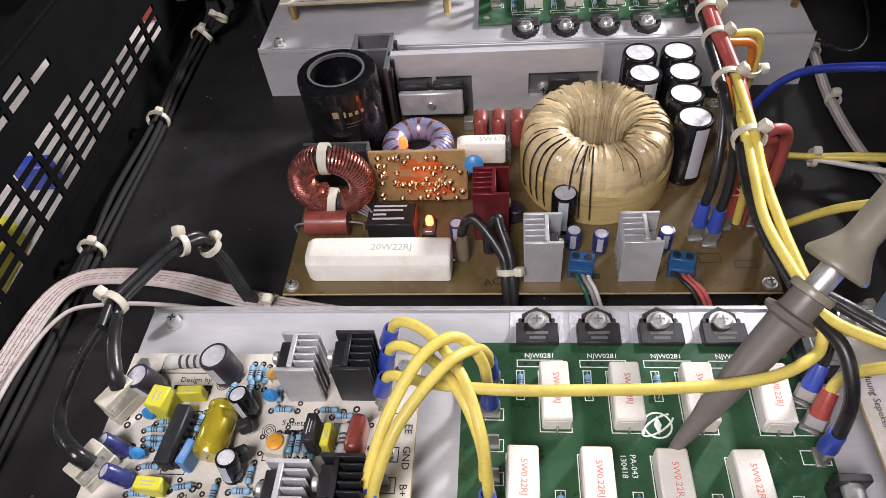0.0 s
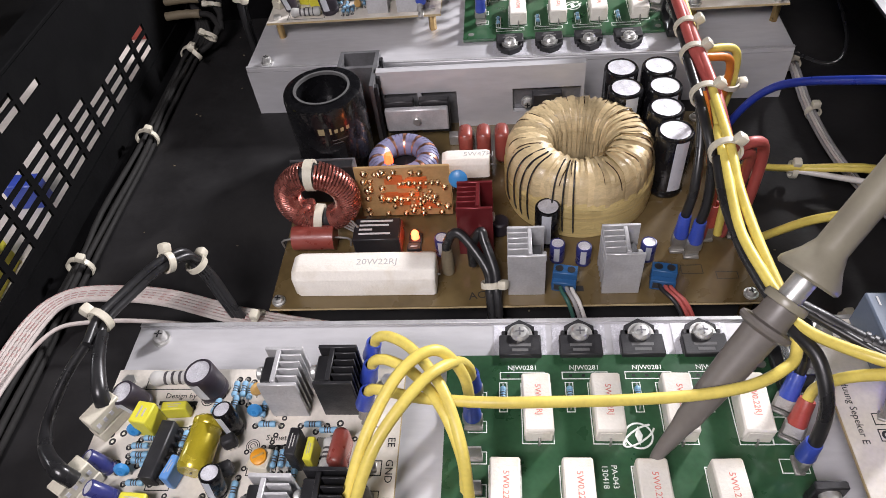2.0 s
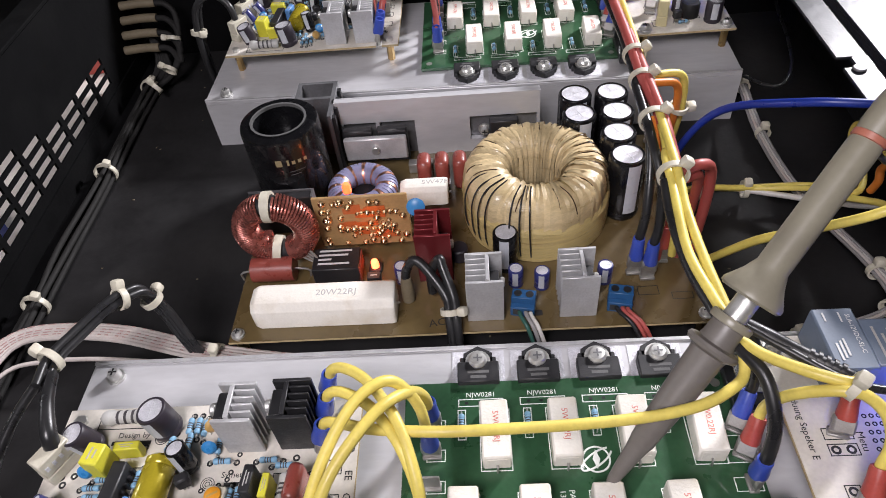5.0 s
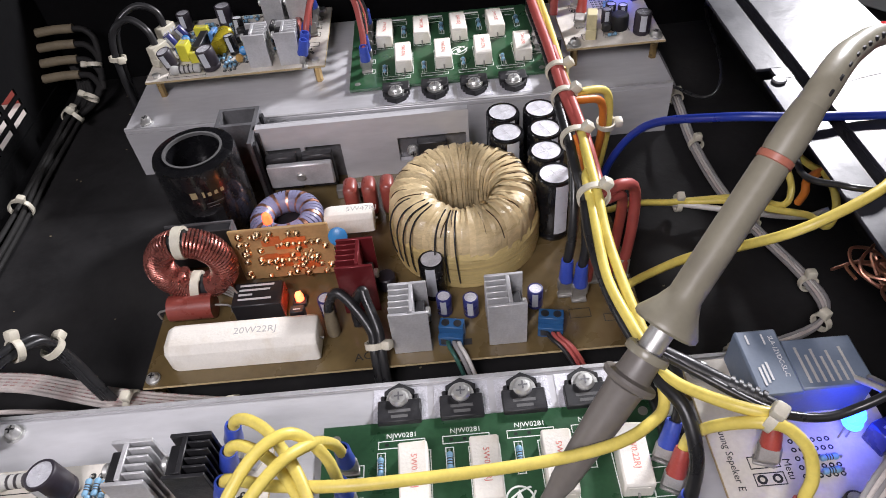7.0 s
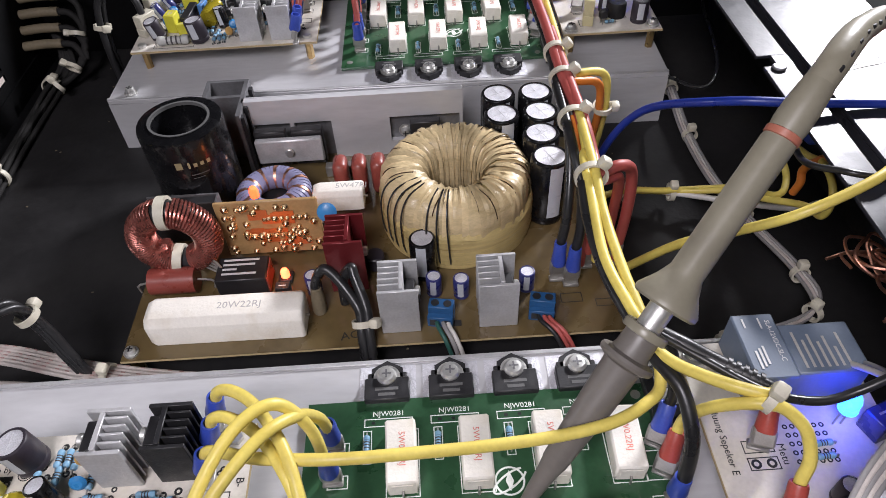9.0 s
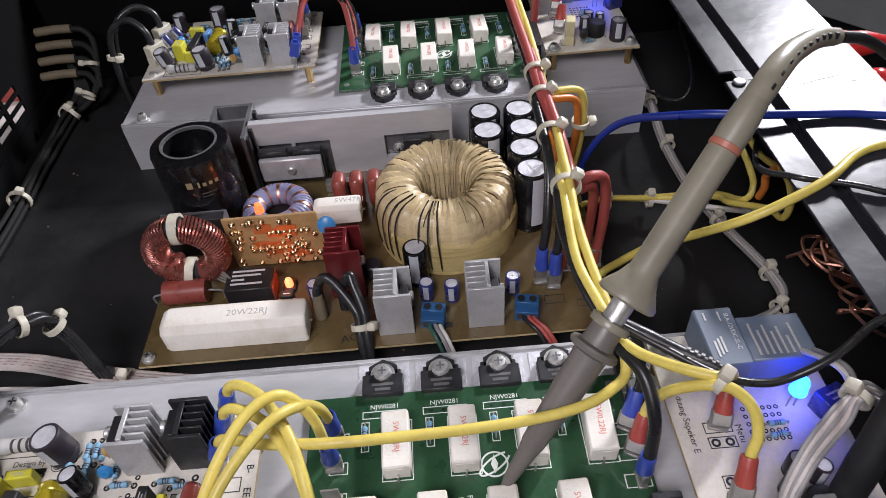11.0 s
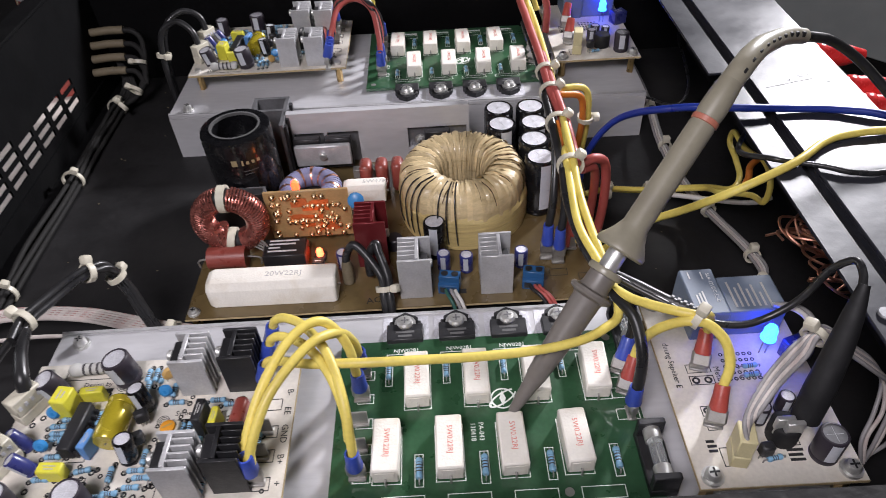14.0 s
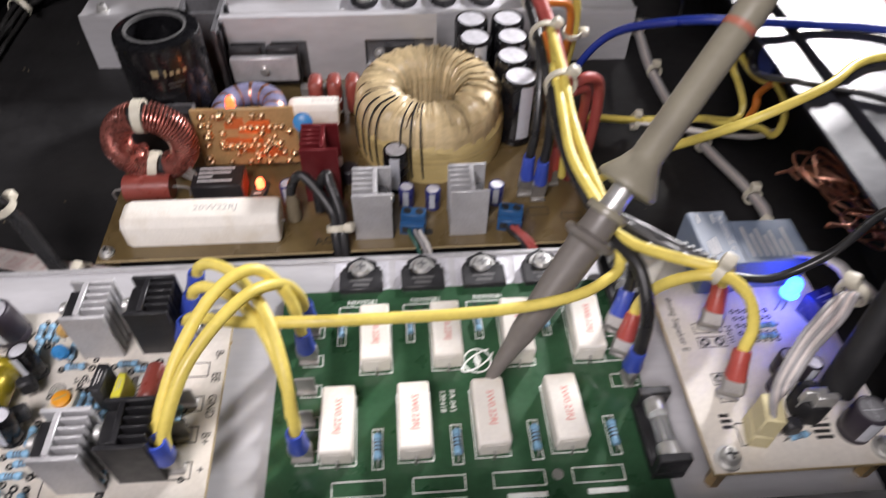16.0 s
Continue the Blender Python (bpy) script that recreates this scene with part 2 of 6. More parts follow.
WOOD = mat("brown shelf wood", (0.17, 0.095, 0.05), 0.6, 0, 0.2, 25, 0.2, stretch=(1, 8, 8))
CARTON_ORANGE = mat("orange red carton", (0.42, 0.07, 0.008), 0.5, 0, 0.1, 60, 0.05)
CARTON_RED = mat("red carton", (0.10, 0.010, 0.008), 0.5, 0, 0.1, 60, 0.05)
CARTON_WHITE = mat("white carton print", (0.65, 0.6, 0.55), 0.5, 0, 0.1, 60, 0.05)

# ---------------------------------------------------------------- shapes


def box(sx, sy, sz, at=(0, 0, 0), b=0.0, rot=None, seg=1):
    """A box whose base centre is at at."""
    bm = bmesh.new()
    bmesh.ops.create_cube(bm, size=1)
    bmesh.ops.scale(bm, vec=(sx, sy, sz), verts=bm.verts)
    if b:
        bmesh.ops.bevel(bm, geom=bm.edges[:], offset=b, segments=seg, affect="EDGES", profile=0.5)
    bmesh.ops.translate(bm, vec=(0, 0, sz / 2), verts=bm.verts)
    if rot:
        bmesh.ops.transform(bm, matrix=pose(0, 0, 0, *rot), verts=bm.verts)
    bmesh.ops.translate(bm, vec=at, verts=bm.verts)
    return bm


def span(x0, x1, y0, y1, z0, z1, b=0.0):
    return box(x1 - x0, y1 - y0, z1 - z0, ((x0 + x1) / 2, (y0 + y1) / 2, z0), b)


def lathe(profile, seg=24, m=None):
    """A turned body: (radius, height) pairs round z."""
    bm = bmesh.new()
    rings = []
    for r, z in profile:
        if r < 1e-7:
            rings.append([bm.verts.new((0, 0, z))])
        else:
            rings.append([bm.verts.new((r * math.cos(2 * math.pi * k / seg), r * math.sin(2 * math.pi * k / seg), z)) for k in range(seg)])
    for a, c in zip(rings, rings[1:]):
        for k in range(seg):
            q = [a[k % len(a)], a[(k + 1) % len(a)], c[(k + 1) % len(c)], c[k % len(c)]]
            q = list(dict.fromkeys(q))
            if len(q) > 2:
                bm.faces.new(q)
    if m is not None:
        bmesh.ops.transform(bm, matrix=m, verts=bm.verts)
    return bm


def rod(r, h, at=(0, 0, 0), seg=16, b=0.0, rot=None):
    prof = [(0, 0), (r - b, 0), (r, b), (r, h - b), (r - b, h), (0, h)] if b else [(0, 0), (r, 0), (r, h), (0, h)]
    return lathe(prof, seg, Matrix.Translation(at) @ (pose(0, 0, 0, *rot) if rot else Matrix()))


def smooth_path(points, steps=6):
    """Points on a soft curve through the given ones."""
    p = [Vector(q) for q in points]
    p = [2 * p[0] - p[1]] + p + [2 * p[-1] - p[-2]]
    out = []
    for i in range(1, len(p) - 2):
        for k in range(steps):
            t = k / steps
            a, c, d, e = p[i - 1], p[i], p[i + 1], p[i + 2]
            out.append(0.5 * (2 * c + (d - a) * t + (2 * a - 5 * c + 4 * d - e) * t * t + (3 * c - a - 3 * d + e) * t ** 3))
    return out + [p[-2]]


def tube(points, r, seg=10, steps=6, flat=None, soft=True):
    """A swept wire; r may be a list, one per given point; flat: (half width, half thickness, side vector) for ribbons."""
    path = smooth_path(points, steps) if soft else [Vector(q) for q in points]
    n = len(path)
    bm = bmesh.new()
    rings = []
    side = None
    for i, c in enumerate(path):
        d = (path[min(i + 1, n - 1)] - path[max(i - 1, 0)]).normalized()
        if side is None:
            side = d.cross(Vector((0, 0, 1)) if abs(d.z) < 0.9 else Vector((1, 0, 0))).normalized()
        if flat:
            side = d.cross(Vector(flat[2])).normalized()
        side = (side - d * side.dot(d)).normalized()
        up = side.cross(d)
        if isinstance(r, (list, tuple)):
            f = i / (n - 1) * (len(r) - 1)
            k = min(int(f), len(r) - 2)
            rad = r[k] + (r[k + 1] - r[k]) * (f - k)
        else:
            rad = r
        ring = []
        for k in range(seg):
            a = 2 * math.pi * k / seg
            u, v = (flat[0] * max(-1, min(1, 1.5 * math.cos(a))), flat[1] * math.sin(a)) if flat else (rad * math.cos(a), rad * math.sin(a))
            ring.append(bm.verts.new(c + side * u + up * v))
        rings.append(ring)
    for a, c in zip(rings, rings[1:]):
        for k in range(seg):
            bm.faces.new((a[k], a[(k + 1) % seg], c[(k + 1) % seg], c[k]))
    bm.faces.new(rings[0][::-1])
    bm.faces.new(rings[-1])
    return bm


def pierced(us, vs, holes, thick, m):
    """One plate with rectangular openings: cells between the lines us and vs, without the holes, raised by thick."""
    bm = bmesh.new()
    grid = [[bm.verts.new((u, v, 0)) for v in vs] for u in us]
    for i in range(len(us) - 1):
        for j in range(len(vs) - 1):
            if (i, j) not in holes:
                bm.faces.new((grid[i][j], grid[i + 1][j], grid[i + 1][j + 1], grid[i][j + 1]))
    for v in [v for v in bm.verts if not v.link_faces]:
        bm.verts.remove(v)
    up = bmesh.ops.extrude_face_region(bm, geom=bm.faces[:])
    bmesh.ops.translate(bm, vec=(0, 0, thick), verts=[v for v in up["geom"] if isinstance(v, bmesh.types.BMVert)])
    bmesh.ops.transform(bm, matrix=m, verts=bm.verts)
    return bm


def merge(*bms):
    out = bmesh.new()
    me = bpy.data.meshes.new("tmp")
    for bm in bms:
        bm.to_mesh(me)
        bm.free()
        out.from_mesh(me)
    bpy.data.meshes.remove(me)
    return out


def ring_strip(outer, inner, z0, z1, seg=20):
    return lathe([(inner, z0), (outer, z0), (outer, z1), (inner, z1), (inner, z0)], seg)


def to_mesh(bm, name, material):
    bmesh.ops.recalc_face_normals(bm, faces=bm.faces)
    me = bpy.data.meshes.new(name)
    bm.to_mesh(me)
    bm.free()
    me.materials.append(material)
    me.shade_smooth()
    me.set_sharp_from_angle(angle=radians(38))
    return me


def part(name, bm, material, parent, label="", m=None):
    ob = new(name, to_mesh(bm, name, material))
    ob.parent = parent
    if m is not None:
        ob.matrix_basis = m
    if label:
        ob["label"] = label
    if name in ("board_print", "via", "pad", "case_print"):
        ob["kind"] = "stuff"
    return ob


def thing(name, label, category, group="", kind=""):
    return tagged(new(name), label, category, group, kind)


def solid(name, bm, material, label, category, group="", kind=""):
    return tagged(new(name, to_mesh(bm, name, material)), label, category, group, kind)


LETTERS = {}


def letters(body, size, material, parent, m, name="lettering", centre=True):
    """Flat printed words as a mesh."""
    key = (body, size, centre, material.name)
    if key not in LETTERS:
        cu = bpy.data.curves.new("words", "FONT")
        cu.body, cu.size, cu.extrude, cu.resolution_u = body, size, 0.00003, 2
        cu.align_x, cu.align_y = ("CENTER" if centre else "LEFT"), "CENTER"
        tmp = bpy.data.objects.new("words", cu)
        scene.collection.objects.link(tmp)
        me = bpy.data.meshes.new_from_object(tmp.evaluated_get(bpy.context.evaluated_depsgraph_get()))
        bpy.data.objects.remove(tmp)
        bpy.data.curves.remove(cu)
        me.materials.clear()
        me.materials.append(material)
        LETTERS[key] = me
    ob = new(name, LETTERS[key])
    ob.parent, ob.matrix_basis = parent, m
    return ob


KINDS = {}


def place(fn, m, *args):
    """The first of a kind is built, the rest are copies."""
    key = (fn, args)
    if key not in KINDS:
        KINDS[key] = fn(*args)
        KINDS[key].matrix_basis = m
        return KINDS[key]
    return copy_thing(KINDS[key], m)


def outline(x0, x1, y0, y1, z, w=0.0003, h=0.00008):
    return merge(span(x0, x1, y0, y0 + w, z, z + h), span(x0, x1, y1 - w, y1, z, z + h),
                 span(x0, x0 + w, y0 + w, y1 - w, z, z + h), span(x1 - w, x1, y0 + w, y1 - w, z, z + h))

# ---------------------------------------------------------------- the room and the chassis
solid("ground", span(-3, 3, -3, 3, -0.06, -0.03), BENCH, "worn dark bench top under the open chassis", "bench top", kind="structure")
solid("wall_east", span(1.6, 1.65, -3, 3, -0.03, 2.4), ROOM, "plain grey green room wall", "wall", kind="structure")
solid("wall_west", span(-2.05, -2, -3, 3, -0.03, 2.4), PALE_BOUNCE, "plain unseen room wall, pale to bounce light", "wall", kind="structure")
solid("wall_north", span(-2, 1.6, 2.6, 2.65, -0.03, 2.4), ROOM, "plain grey green room wall", "wall", kind="structure")
solid("wall_south", span(-2, 1.6, -2.05, -2, -0.03, 2.4), PALE_BOUNCE, "plain unseen room wall, pale to bounce light", "wall", kind="structure")
solid("ceiling", span(-2.05, 1.65, -2.05, 2.65, 2.4, 2.45), PALE_BOUNCE, "plain unseen ceiling, pale to bounce light", "ceiling", kind="structure")

X0, X1, Y0, Y1, TOP = -0.2295, 0.2165, -0.1083, 0.302, 0.087
solid("floor", span(X0, X1, Y0, Y1, -0.0015, 0), FLOOR_DUSTY, "dusty black painted steel chassis floor", "chassis floor", kind="structure")
# same paint as the other walls; deeper black here stands in for shade
solid("chassis_side_far", span(X0, X1, Y1, Y1 + 0.0015, -0.0015, TOP), DEEP_BLACK, "black painted steel chassis side wall", "chassis wall", kind="structure")
solid("chassis_side_near", merge(span(X0, X1, Y0 - 0.0015, Y0, -0.0015, TOP), span(X0, X1, Y0 - 0.012, Y0 - 0.0015, TOP - 0.0015, TOP)),
      PAINT_BLACK, "black painted steel chassis side wall", "chassis wall", kind="structure")
# the slotted front wall: bands between the rows of slots, and bars between the slots
ROWS_Z = [0.0202, 0.0269, 0.0337, 0.0404, 0.0471, 0.0681, 0.0745]
SLOT_H, SLOT_W, PITCH = 0.0046, 0.0178, 0.0215
zs = [-0.0015] + [v for z in ROWS_Z for v in (z, z + SLOT_H)] + [TOP - 0.001]
ys = [Y0] + [v for k in range(16) for v in (-0.1050 + PITCH * k, -0.1050 + PITCH * k + SLOT_W)] + [Y1]


def slot_open(k, row):
    """Five rows at the middle, stepping down to three towards the far end; a second short group higher up."""
    if row > 4:
        return 8 <= k <= (10 if row == 5 else 9)
    return row < (5 if k < 11 else 4 if k == 11 else 3)


gaps = {(2 * k + 1, 2 * j + 1) for k in range(16) for j in range(len(ROWS_Z)) if slot_open(k, j)}
solid("chassis_front", pierced(ys, zs, gaps, 0.0015, Matrix.Translation((X0 - 0.0015, 0, 0)) @ Matrix(((0, 0, 1, 0), (1, 0, 0, 0), (0, 1, 0, 0), (0, 0, 0, 1)))), DEEP_BLACK,
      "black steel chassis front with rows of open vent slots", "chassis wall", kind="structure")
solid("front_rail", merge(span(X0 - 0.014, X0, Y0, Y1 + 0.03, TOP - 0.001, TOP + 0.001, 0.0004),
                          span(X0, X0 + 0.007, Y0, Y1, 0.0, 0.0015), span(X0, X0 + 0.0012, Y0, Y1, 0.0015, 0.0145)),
      DEEP_BLACK, "black front panel edge above the vent slots", "trim", kind="structure")
solid("chassis_rear", span(X1, X1 + 0.0015, Y0, Y1, -0.0015, 0.082), PAINT_BLACK, "black painted steel rear chassis wall", "chassis wall", kind="structure")
# the wide folded top of the rear panel: an inner lip, a groove, and the plate
rear_top = thing("rear_panel", "glossy scratched black folded top of the rear panel", "rear panel", kind="structure")
part("lip", merge(span(0.153, 0.1655, Y0, 0.10, 0.0838, 0.0852, 0.0003), span(0.153, 0.1655, 0.1075, Y1, 0.0838, 0.0852, 0.0003),
                  span(0.159, 0.1655, 0.10, 0.1075, 0.0838, 0.0852)), GLOSS_BLACK, rear_top)
part("groove", span(0.1655, 0.1705, Y0, Y1, 0.0800, 0.0812), BLACK_PLASTIC, rear_top)
part("plate", merge(span(0.1705, 0.2165, Y0, Y1, 0.0838, 0.0855, 0.0004), span(0.1705, 0.1717, Y0, Y1, 0.0812, 0.0838)), GLOSS_BLACK, rear_top)
for y in (-0.045, 0.104, 0.27):
    part("screw", rod(0.0028, 0.0012, (0.1585, y - 0.006, 0.0852), 14, 0.0004), ALU_DARK, rear_top)

# scratches through the rear plate's paint
part("scratch", tube([(0.1735, 0.0905, 0.0855), (0.182, 0.0925, 0.0855), (0.191, 0.0950, 0.0855), (0.198, 0.0965, 0.0855), (0.204, 0.0990, 0.0855)], [0.00012, 0.00022, 0.0003, 0.00025, 0.00012], 6, 5), BLACK_PLASTIC, rear_top)
for x, y, q in ((0.192, 0.0985, 0.0010), (0.195, 0.1000, 0.0014), (0.199, 0.1008, 0.0008), (0.205, 0.0925, 0.0012), (0.188, 0.0965, 0.0008)):
    part("scratch", tube([(x + q * math.cos(t), y + 0.6 * q * math.sin(t), 0.0855) for t in np.linspace(0.4, 5.2, 8)], 0.00014, 6, 2), BLACK_PLASTIC, rear_top)


def screw_head(r, h):
    """A pan-head screw with a cross slot on a washer."""
    t = thing("screw", "zinc plated pan-head screw with a washer", "screw", "fixing screws")
    part("washer", ring_strip(r * 1.35, r * 0.4, 0, h * 0.3), STEEL, t)
    part("head", merge(lathe([(0, h * 0.3), (r, h * 0.3), (r, h * 0.65), (r * 0.75, h * 0.95), (0.0, h)], 20)), STEEL, t)
    part("slot", merge(box(r * 1.2, r * 0.25, 0.00012, (0, 0, h * 0.97)), box(r * 0.25, r * 1.2, 0.00012, (0, 0, h * 0.97))), BLACK_PLASTIC, t)
    return t


# ---------------------------------------------------------------- parts that sit on the boards


def electrolytic(r, h, sleeve, dull=False):
    col = {"black": BLACK_SLEEVE, "navy": NAVY_SLEEVE, "grey": LABEL_GREY}[sleeve]
    t = thing("capacitor", f"{sleeve} sleeved electrolytic capacitor with a {'dull grey' if dull else 'silver crimped'} top", "capacitor", "electrolytic capacitors")
    body = part("sleeve", lathe([(0, 0), (r * 0.94, 0), (r, r * 0.12), (r, r * 0.35), (r * 0.95, r * 0.45), (r, r * 0.58), (r, h - r * 0.1), (r * 0.93, h), (r * 0.8, h + 0.0001), (r * 0.8, h - 0.0004)], 28), col, t)
    cap = part("top", lathe([(r * 0.8, h - 0.0004), (r * 0.8, h - 0.0002), (0, h - 0.0002)], 28), ALU_DARK if dull else CAN_TOP, t)
    part("vent", merge(box(r * 1.2, r * 0.022, 0.0001, (0, 0, h - 0.0002), rot=None), box(r * 0.022, r * 1.2, 0.0001, (0, 0, h - 0.0002))), ALU, cap)
    bm = bmesh.new()
    lo = [bm.verts.new(((r + 0.00008) * math.cos(a), (r + 0.00008) * math.sin(a), r * 0.6)) for a in np.linspace(-2.1, -1.35, 7)]
    hi = [bm.verts.new((v.co.x, v.co.y, h - r * 0.12)) for v in lo]
    for k in range(6):
        bm.faces.new((lo[k], lo[k + 1], hi[k + 1], hi[k]))
    part("stripe", bm, STRIPE, body)
    return t


def gold_capacitor(r, length):
    t = thing("capacitor", "shiny olive gold axial capacitor lying on the board", "capacitor")
    part("sleeve", lathe([(0, 0), (r * 0.8, 0), (r, r * 0.2), (r, r * 0.5), (r * 0.92, r * 0.65), (r, r * 0.8), (r, length - r * 0.25), (r * 0.85, length), (0, length)], 28, pose(0, length / 2, r, 90)), GOLD_SLEEVE, t)
    part("lead", rod(0.0003, length + 0.0012, (0, length / 2 + 0.0006, r), 8, rot=(90, 0, 0)), TIN, t)
    return t


def axial_resistor(length, r, colour):
    col = {"blue": BLUE_RES, "grey": GREY_RES}[colour]
    t = thing("resistor", f"{colour} banded axial resistor with bent leads", "resistor", f"{colour} resistors")
    a = pose(-length / 2, 0, r + 0.0003, 0, 90)
    part("body", lathe([(0, 0), (r * 0.75, 0), (r, r * 0.4), (r, r * 1.1), (r * 0.84, r * 1.5), (r * 0.84, length - r * 1.5), (r, length - r * 1.1), (r, length - r * 0.4), (r * 0.75, length), (0, length)], 14, a), col, t)
    for k in (0.3, 0.45, 0.6, 0.75):
        part("band", lathe([(r * 0.86, length * k), (r * 0.88, length * k), (r * 0.88, length * k + r * 0.35), (r * 0.86, length * k + r * 0.35)], 14, a), BAND, t)
    for s in (-1, 1):
        part("lead", tube([(s * length * 0.48, 0, r + 0.0003), (s * (length * 0.5 + 0.0011), 0, r + 0.0003), (s * (length * 0.5 + 0.0014), 0, -0.0002)], 0.00028, 6, 3), TIN, t)
    return t


def cement_resistor(body):
    """Small white power resistor lying along y, printed in red."""
    t = thing("cement_resistor", "white ceramic power resistor printed in red", "resistor", "white power resistors")
    c = part("body", box(0.0096, 0.0215, 0.0080, (0, 0, 0.0002), 0.0006), CEMENT, t)
    part("end_fill", box(0.0066, 0.0002, 0.0052, (0, -0.0108, 0.0014)), CEMENT, c)
    part("lead", tube([(0.0, -0.0105, 0.003), (0, -0.0117, 0.003), (0, -0.0119, -0.0002)], 0.0004, 6, 3), TIN, t)
    letters(body, 0.0028, INK_RED, c, pose(0.0003, 0.0005, 0.00826, 0, 0, -90))
    return t


def big_cement(length, w, h, body, size):
    """Long white power resistor lying along x."""
    t = thing("cement_resistor", "long white ceramic power resistor, lightly soiled", "resistor")
    bm = bmesh.new()
    prof = [(-w / 2, 0), (w / 2, 0), (w / 2, h * 0.9), (w * 0.36, h), (-w * 0.30, h), (-w / 2, h * 0.78)]
    ends = []
    for x, k in ((-length / 2, 0.86), (-length / 2 + 0.0025, 1), (length / 2 - 0.0015, 1), (length / 2, 0.93)):
        ends.append([bm.verts.new((x, y * k, h / 2 + (z - h / 2) * k)) for y, z in prof])
    for a, c in zip(ends, ends[1:]):
        for i in range(6):
            bm.faces.new((a[i], a[(i + 1) % 6], c[(i + 1) % 6], c[i]))
    bm.faces.new(ends[0][::-1]), bm.faces.new(ends[-1])
    bmesh.ops.bevel(bm, geom=bm.edges[:], offset=0.0003, segments=1, affect="EDGES")
    c = part("body", bm, CEMENT, t)
    letters(body, size, INK_GREY, c, pose(0.006, 0.0005, h + 0.00003))
    for s in (-1, 1):
        part("lead", rod(0.0005, 0.003, (s * length / 2 - 0.0015, 0, h * 0.4), 8, rot=(0, 90, 0)), TIN, t)
    return t


def power_transistor(code):
    """Flat black power transistor clamped by a screw, legs towards -y."""
    t = thing("power_transistor", "black power transistor screwed onto aluminium over a pale pad", "transistor", "power transistors")
    part("pad", box(0.0195, 0.0150, 0.00025, (0, -0.0005, 0)), CAN_TOP, t)
    bm = merge(box(0.0152, 0.0088, 0.0042, (0, -0.0046, 0.0003), 0.0004), lathe([(0, 0.0003), (0.0062, 0.0003), (0.0062, 0.0033), (0, 0.0033)], 6, pose(0, 0.0010, 0, 0, 0, 30)),
               box(0.0135, 0.007, 0.0030, (0, -0.001, 0.0003), 0.0004))
    body = part("case", bm, BLACK_EPOXY, t)
    for k, w in ((0.0, 0.0078), (1.0, 0.0058)):
        part("marking", box(w, 0.0012, 0.00006, (0, -0.0048 - 0.0021 * k, 0.0045)), INK_DIM, body)
    part("washer", lathe([(0.0015, 0.0033), (0.0046, 0.0033), (0.0046, 0.0043), (0.0015, 0.0043)], 20), STEEL, t)
    part("screw", lathe([(0, 0.0042), (0.0034, 0.0042), (0.0034, 0.0052), (0.0026, 0.0062), (0, 0.0066)], 18), STEEL, t)
    part("slot", merge(box(0.0032, 0.0006, 0.0001, (0, 0, 0.0065)), box(0.0006, 0.0032, 0.0001, (0, 0, 0.0065))), ALU_DARK, t)
    for s in (-1, 0, 1):
        part("leg", box(0.0013, 0.002, 0.0006, (s * 0.0054, -0.0098, 0.0012)), TIN, t)
    return t


def heat_sink(colour, h, w=0.0155, d=0.0150, f=1):
    """Extruded comb heat sink: front and back plates, a web, fins to one side, a small transistor on the other."""
    col = {"silver": ALU_BRIGHT, "black": BLACK_PLASTIC, "maroon": MAROON}[colour]
    t = thing("heat_sink", f"{colour} finned aluminium heat sink standing on the board", "heat sink", f"{colour} heat sinks")
    part("front_plate", box(w, 0.0013, h * 0.97, (0, -d / 2, 0), 0.0002), col, t)
    part("back_plate", box(w, 0.0013, h, (0, d / 2, 0), 0.0002), col, t)
    part("web", box(0.0016, d - 0.0014, h, (0.0015 * f, 0, 0), 0.0002), col, t)
    for k in range(4):
        part("fin", box(w * 0.53, 0.0008, h, (-w * 0.225 * f, -d / 2 + (k + 1) * d / 5, 0), 0.0002), col, t)
    tr = part("transistor", merge(box(0.004, 0.0095, 0.014, (0.0044 * f, 0.0, 0.004), 0.0004)), BLACK_EPOXY, t)
    part("screw", rod(0.0022, 0.0022, (0.0064 * f, 0, 0.0155), 12, 0.0005, rot=(0, 90 * f, 0)), STEEL, tr)
    return t


def film_box(sx, sy, sz, colour):
    col = {"yellow": YELLOW_FILM, "blue": BLUE_FILM, "black": BLACK_PLASTIC, "navy": NAVY_SLEEVE}[colour]
    t = thing("film_capacitor", f"{colour} boxed film capacitor standing on the board", "capacitor", f"{colour} film capacitors")
    c = part("case", box(sx, sy, sz, (0, 0, 0.0002), 0.0004), col, t)
    part("marking", merge(box(sx * 0.55, sy * 0.09, 0.00005, (0, sy * 0.12, sz + 0.0002)), box(sx * 0.4, sy * 0.09, 0.00005, (0, -sy * 0.14, sz + 0.0002))),
         INK_GREY, c)
    return t


def dipped(w, d, h, colour):
    """A round-edged dipped capacitor on two leads."""
    col = {"red": RED_FILM, "blue": BLUE_DISC, "tan": TAN_DISC}[colour]
    t = thing("dipped_capacitor", f"glossy {colour} dipped capacitor on two leads", "capacitor", f"{colour} dipped capacitors")
    bm = box(w, d, h, (0, 0, 0.001), min(w, d, h) * 0.42, seg=3)
    part("body", bm, col, t)
    for s in (-1, 1):
        part("lead", rod(0.0003, 0.0022, (s * w * 0.3, 0, -0.0002), 6), TIN, t)
    return t


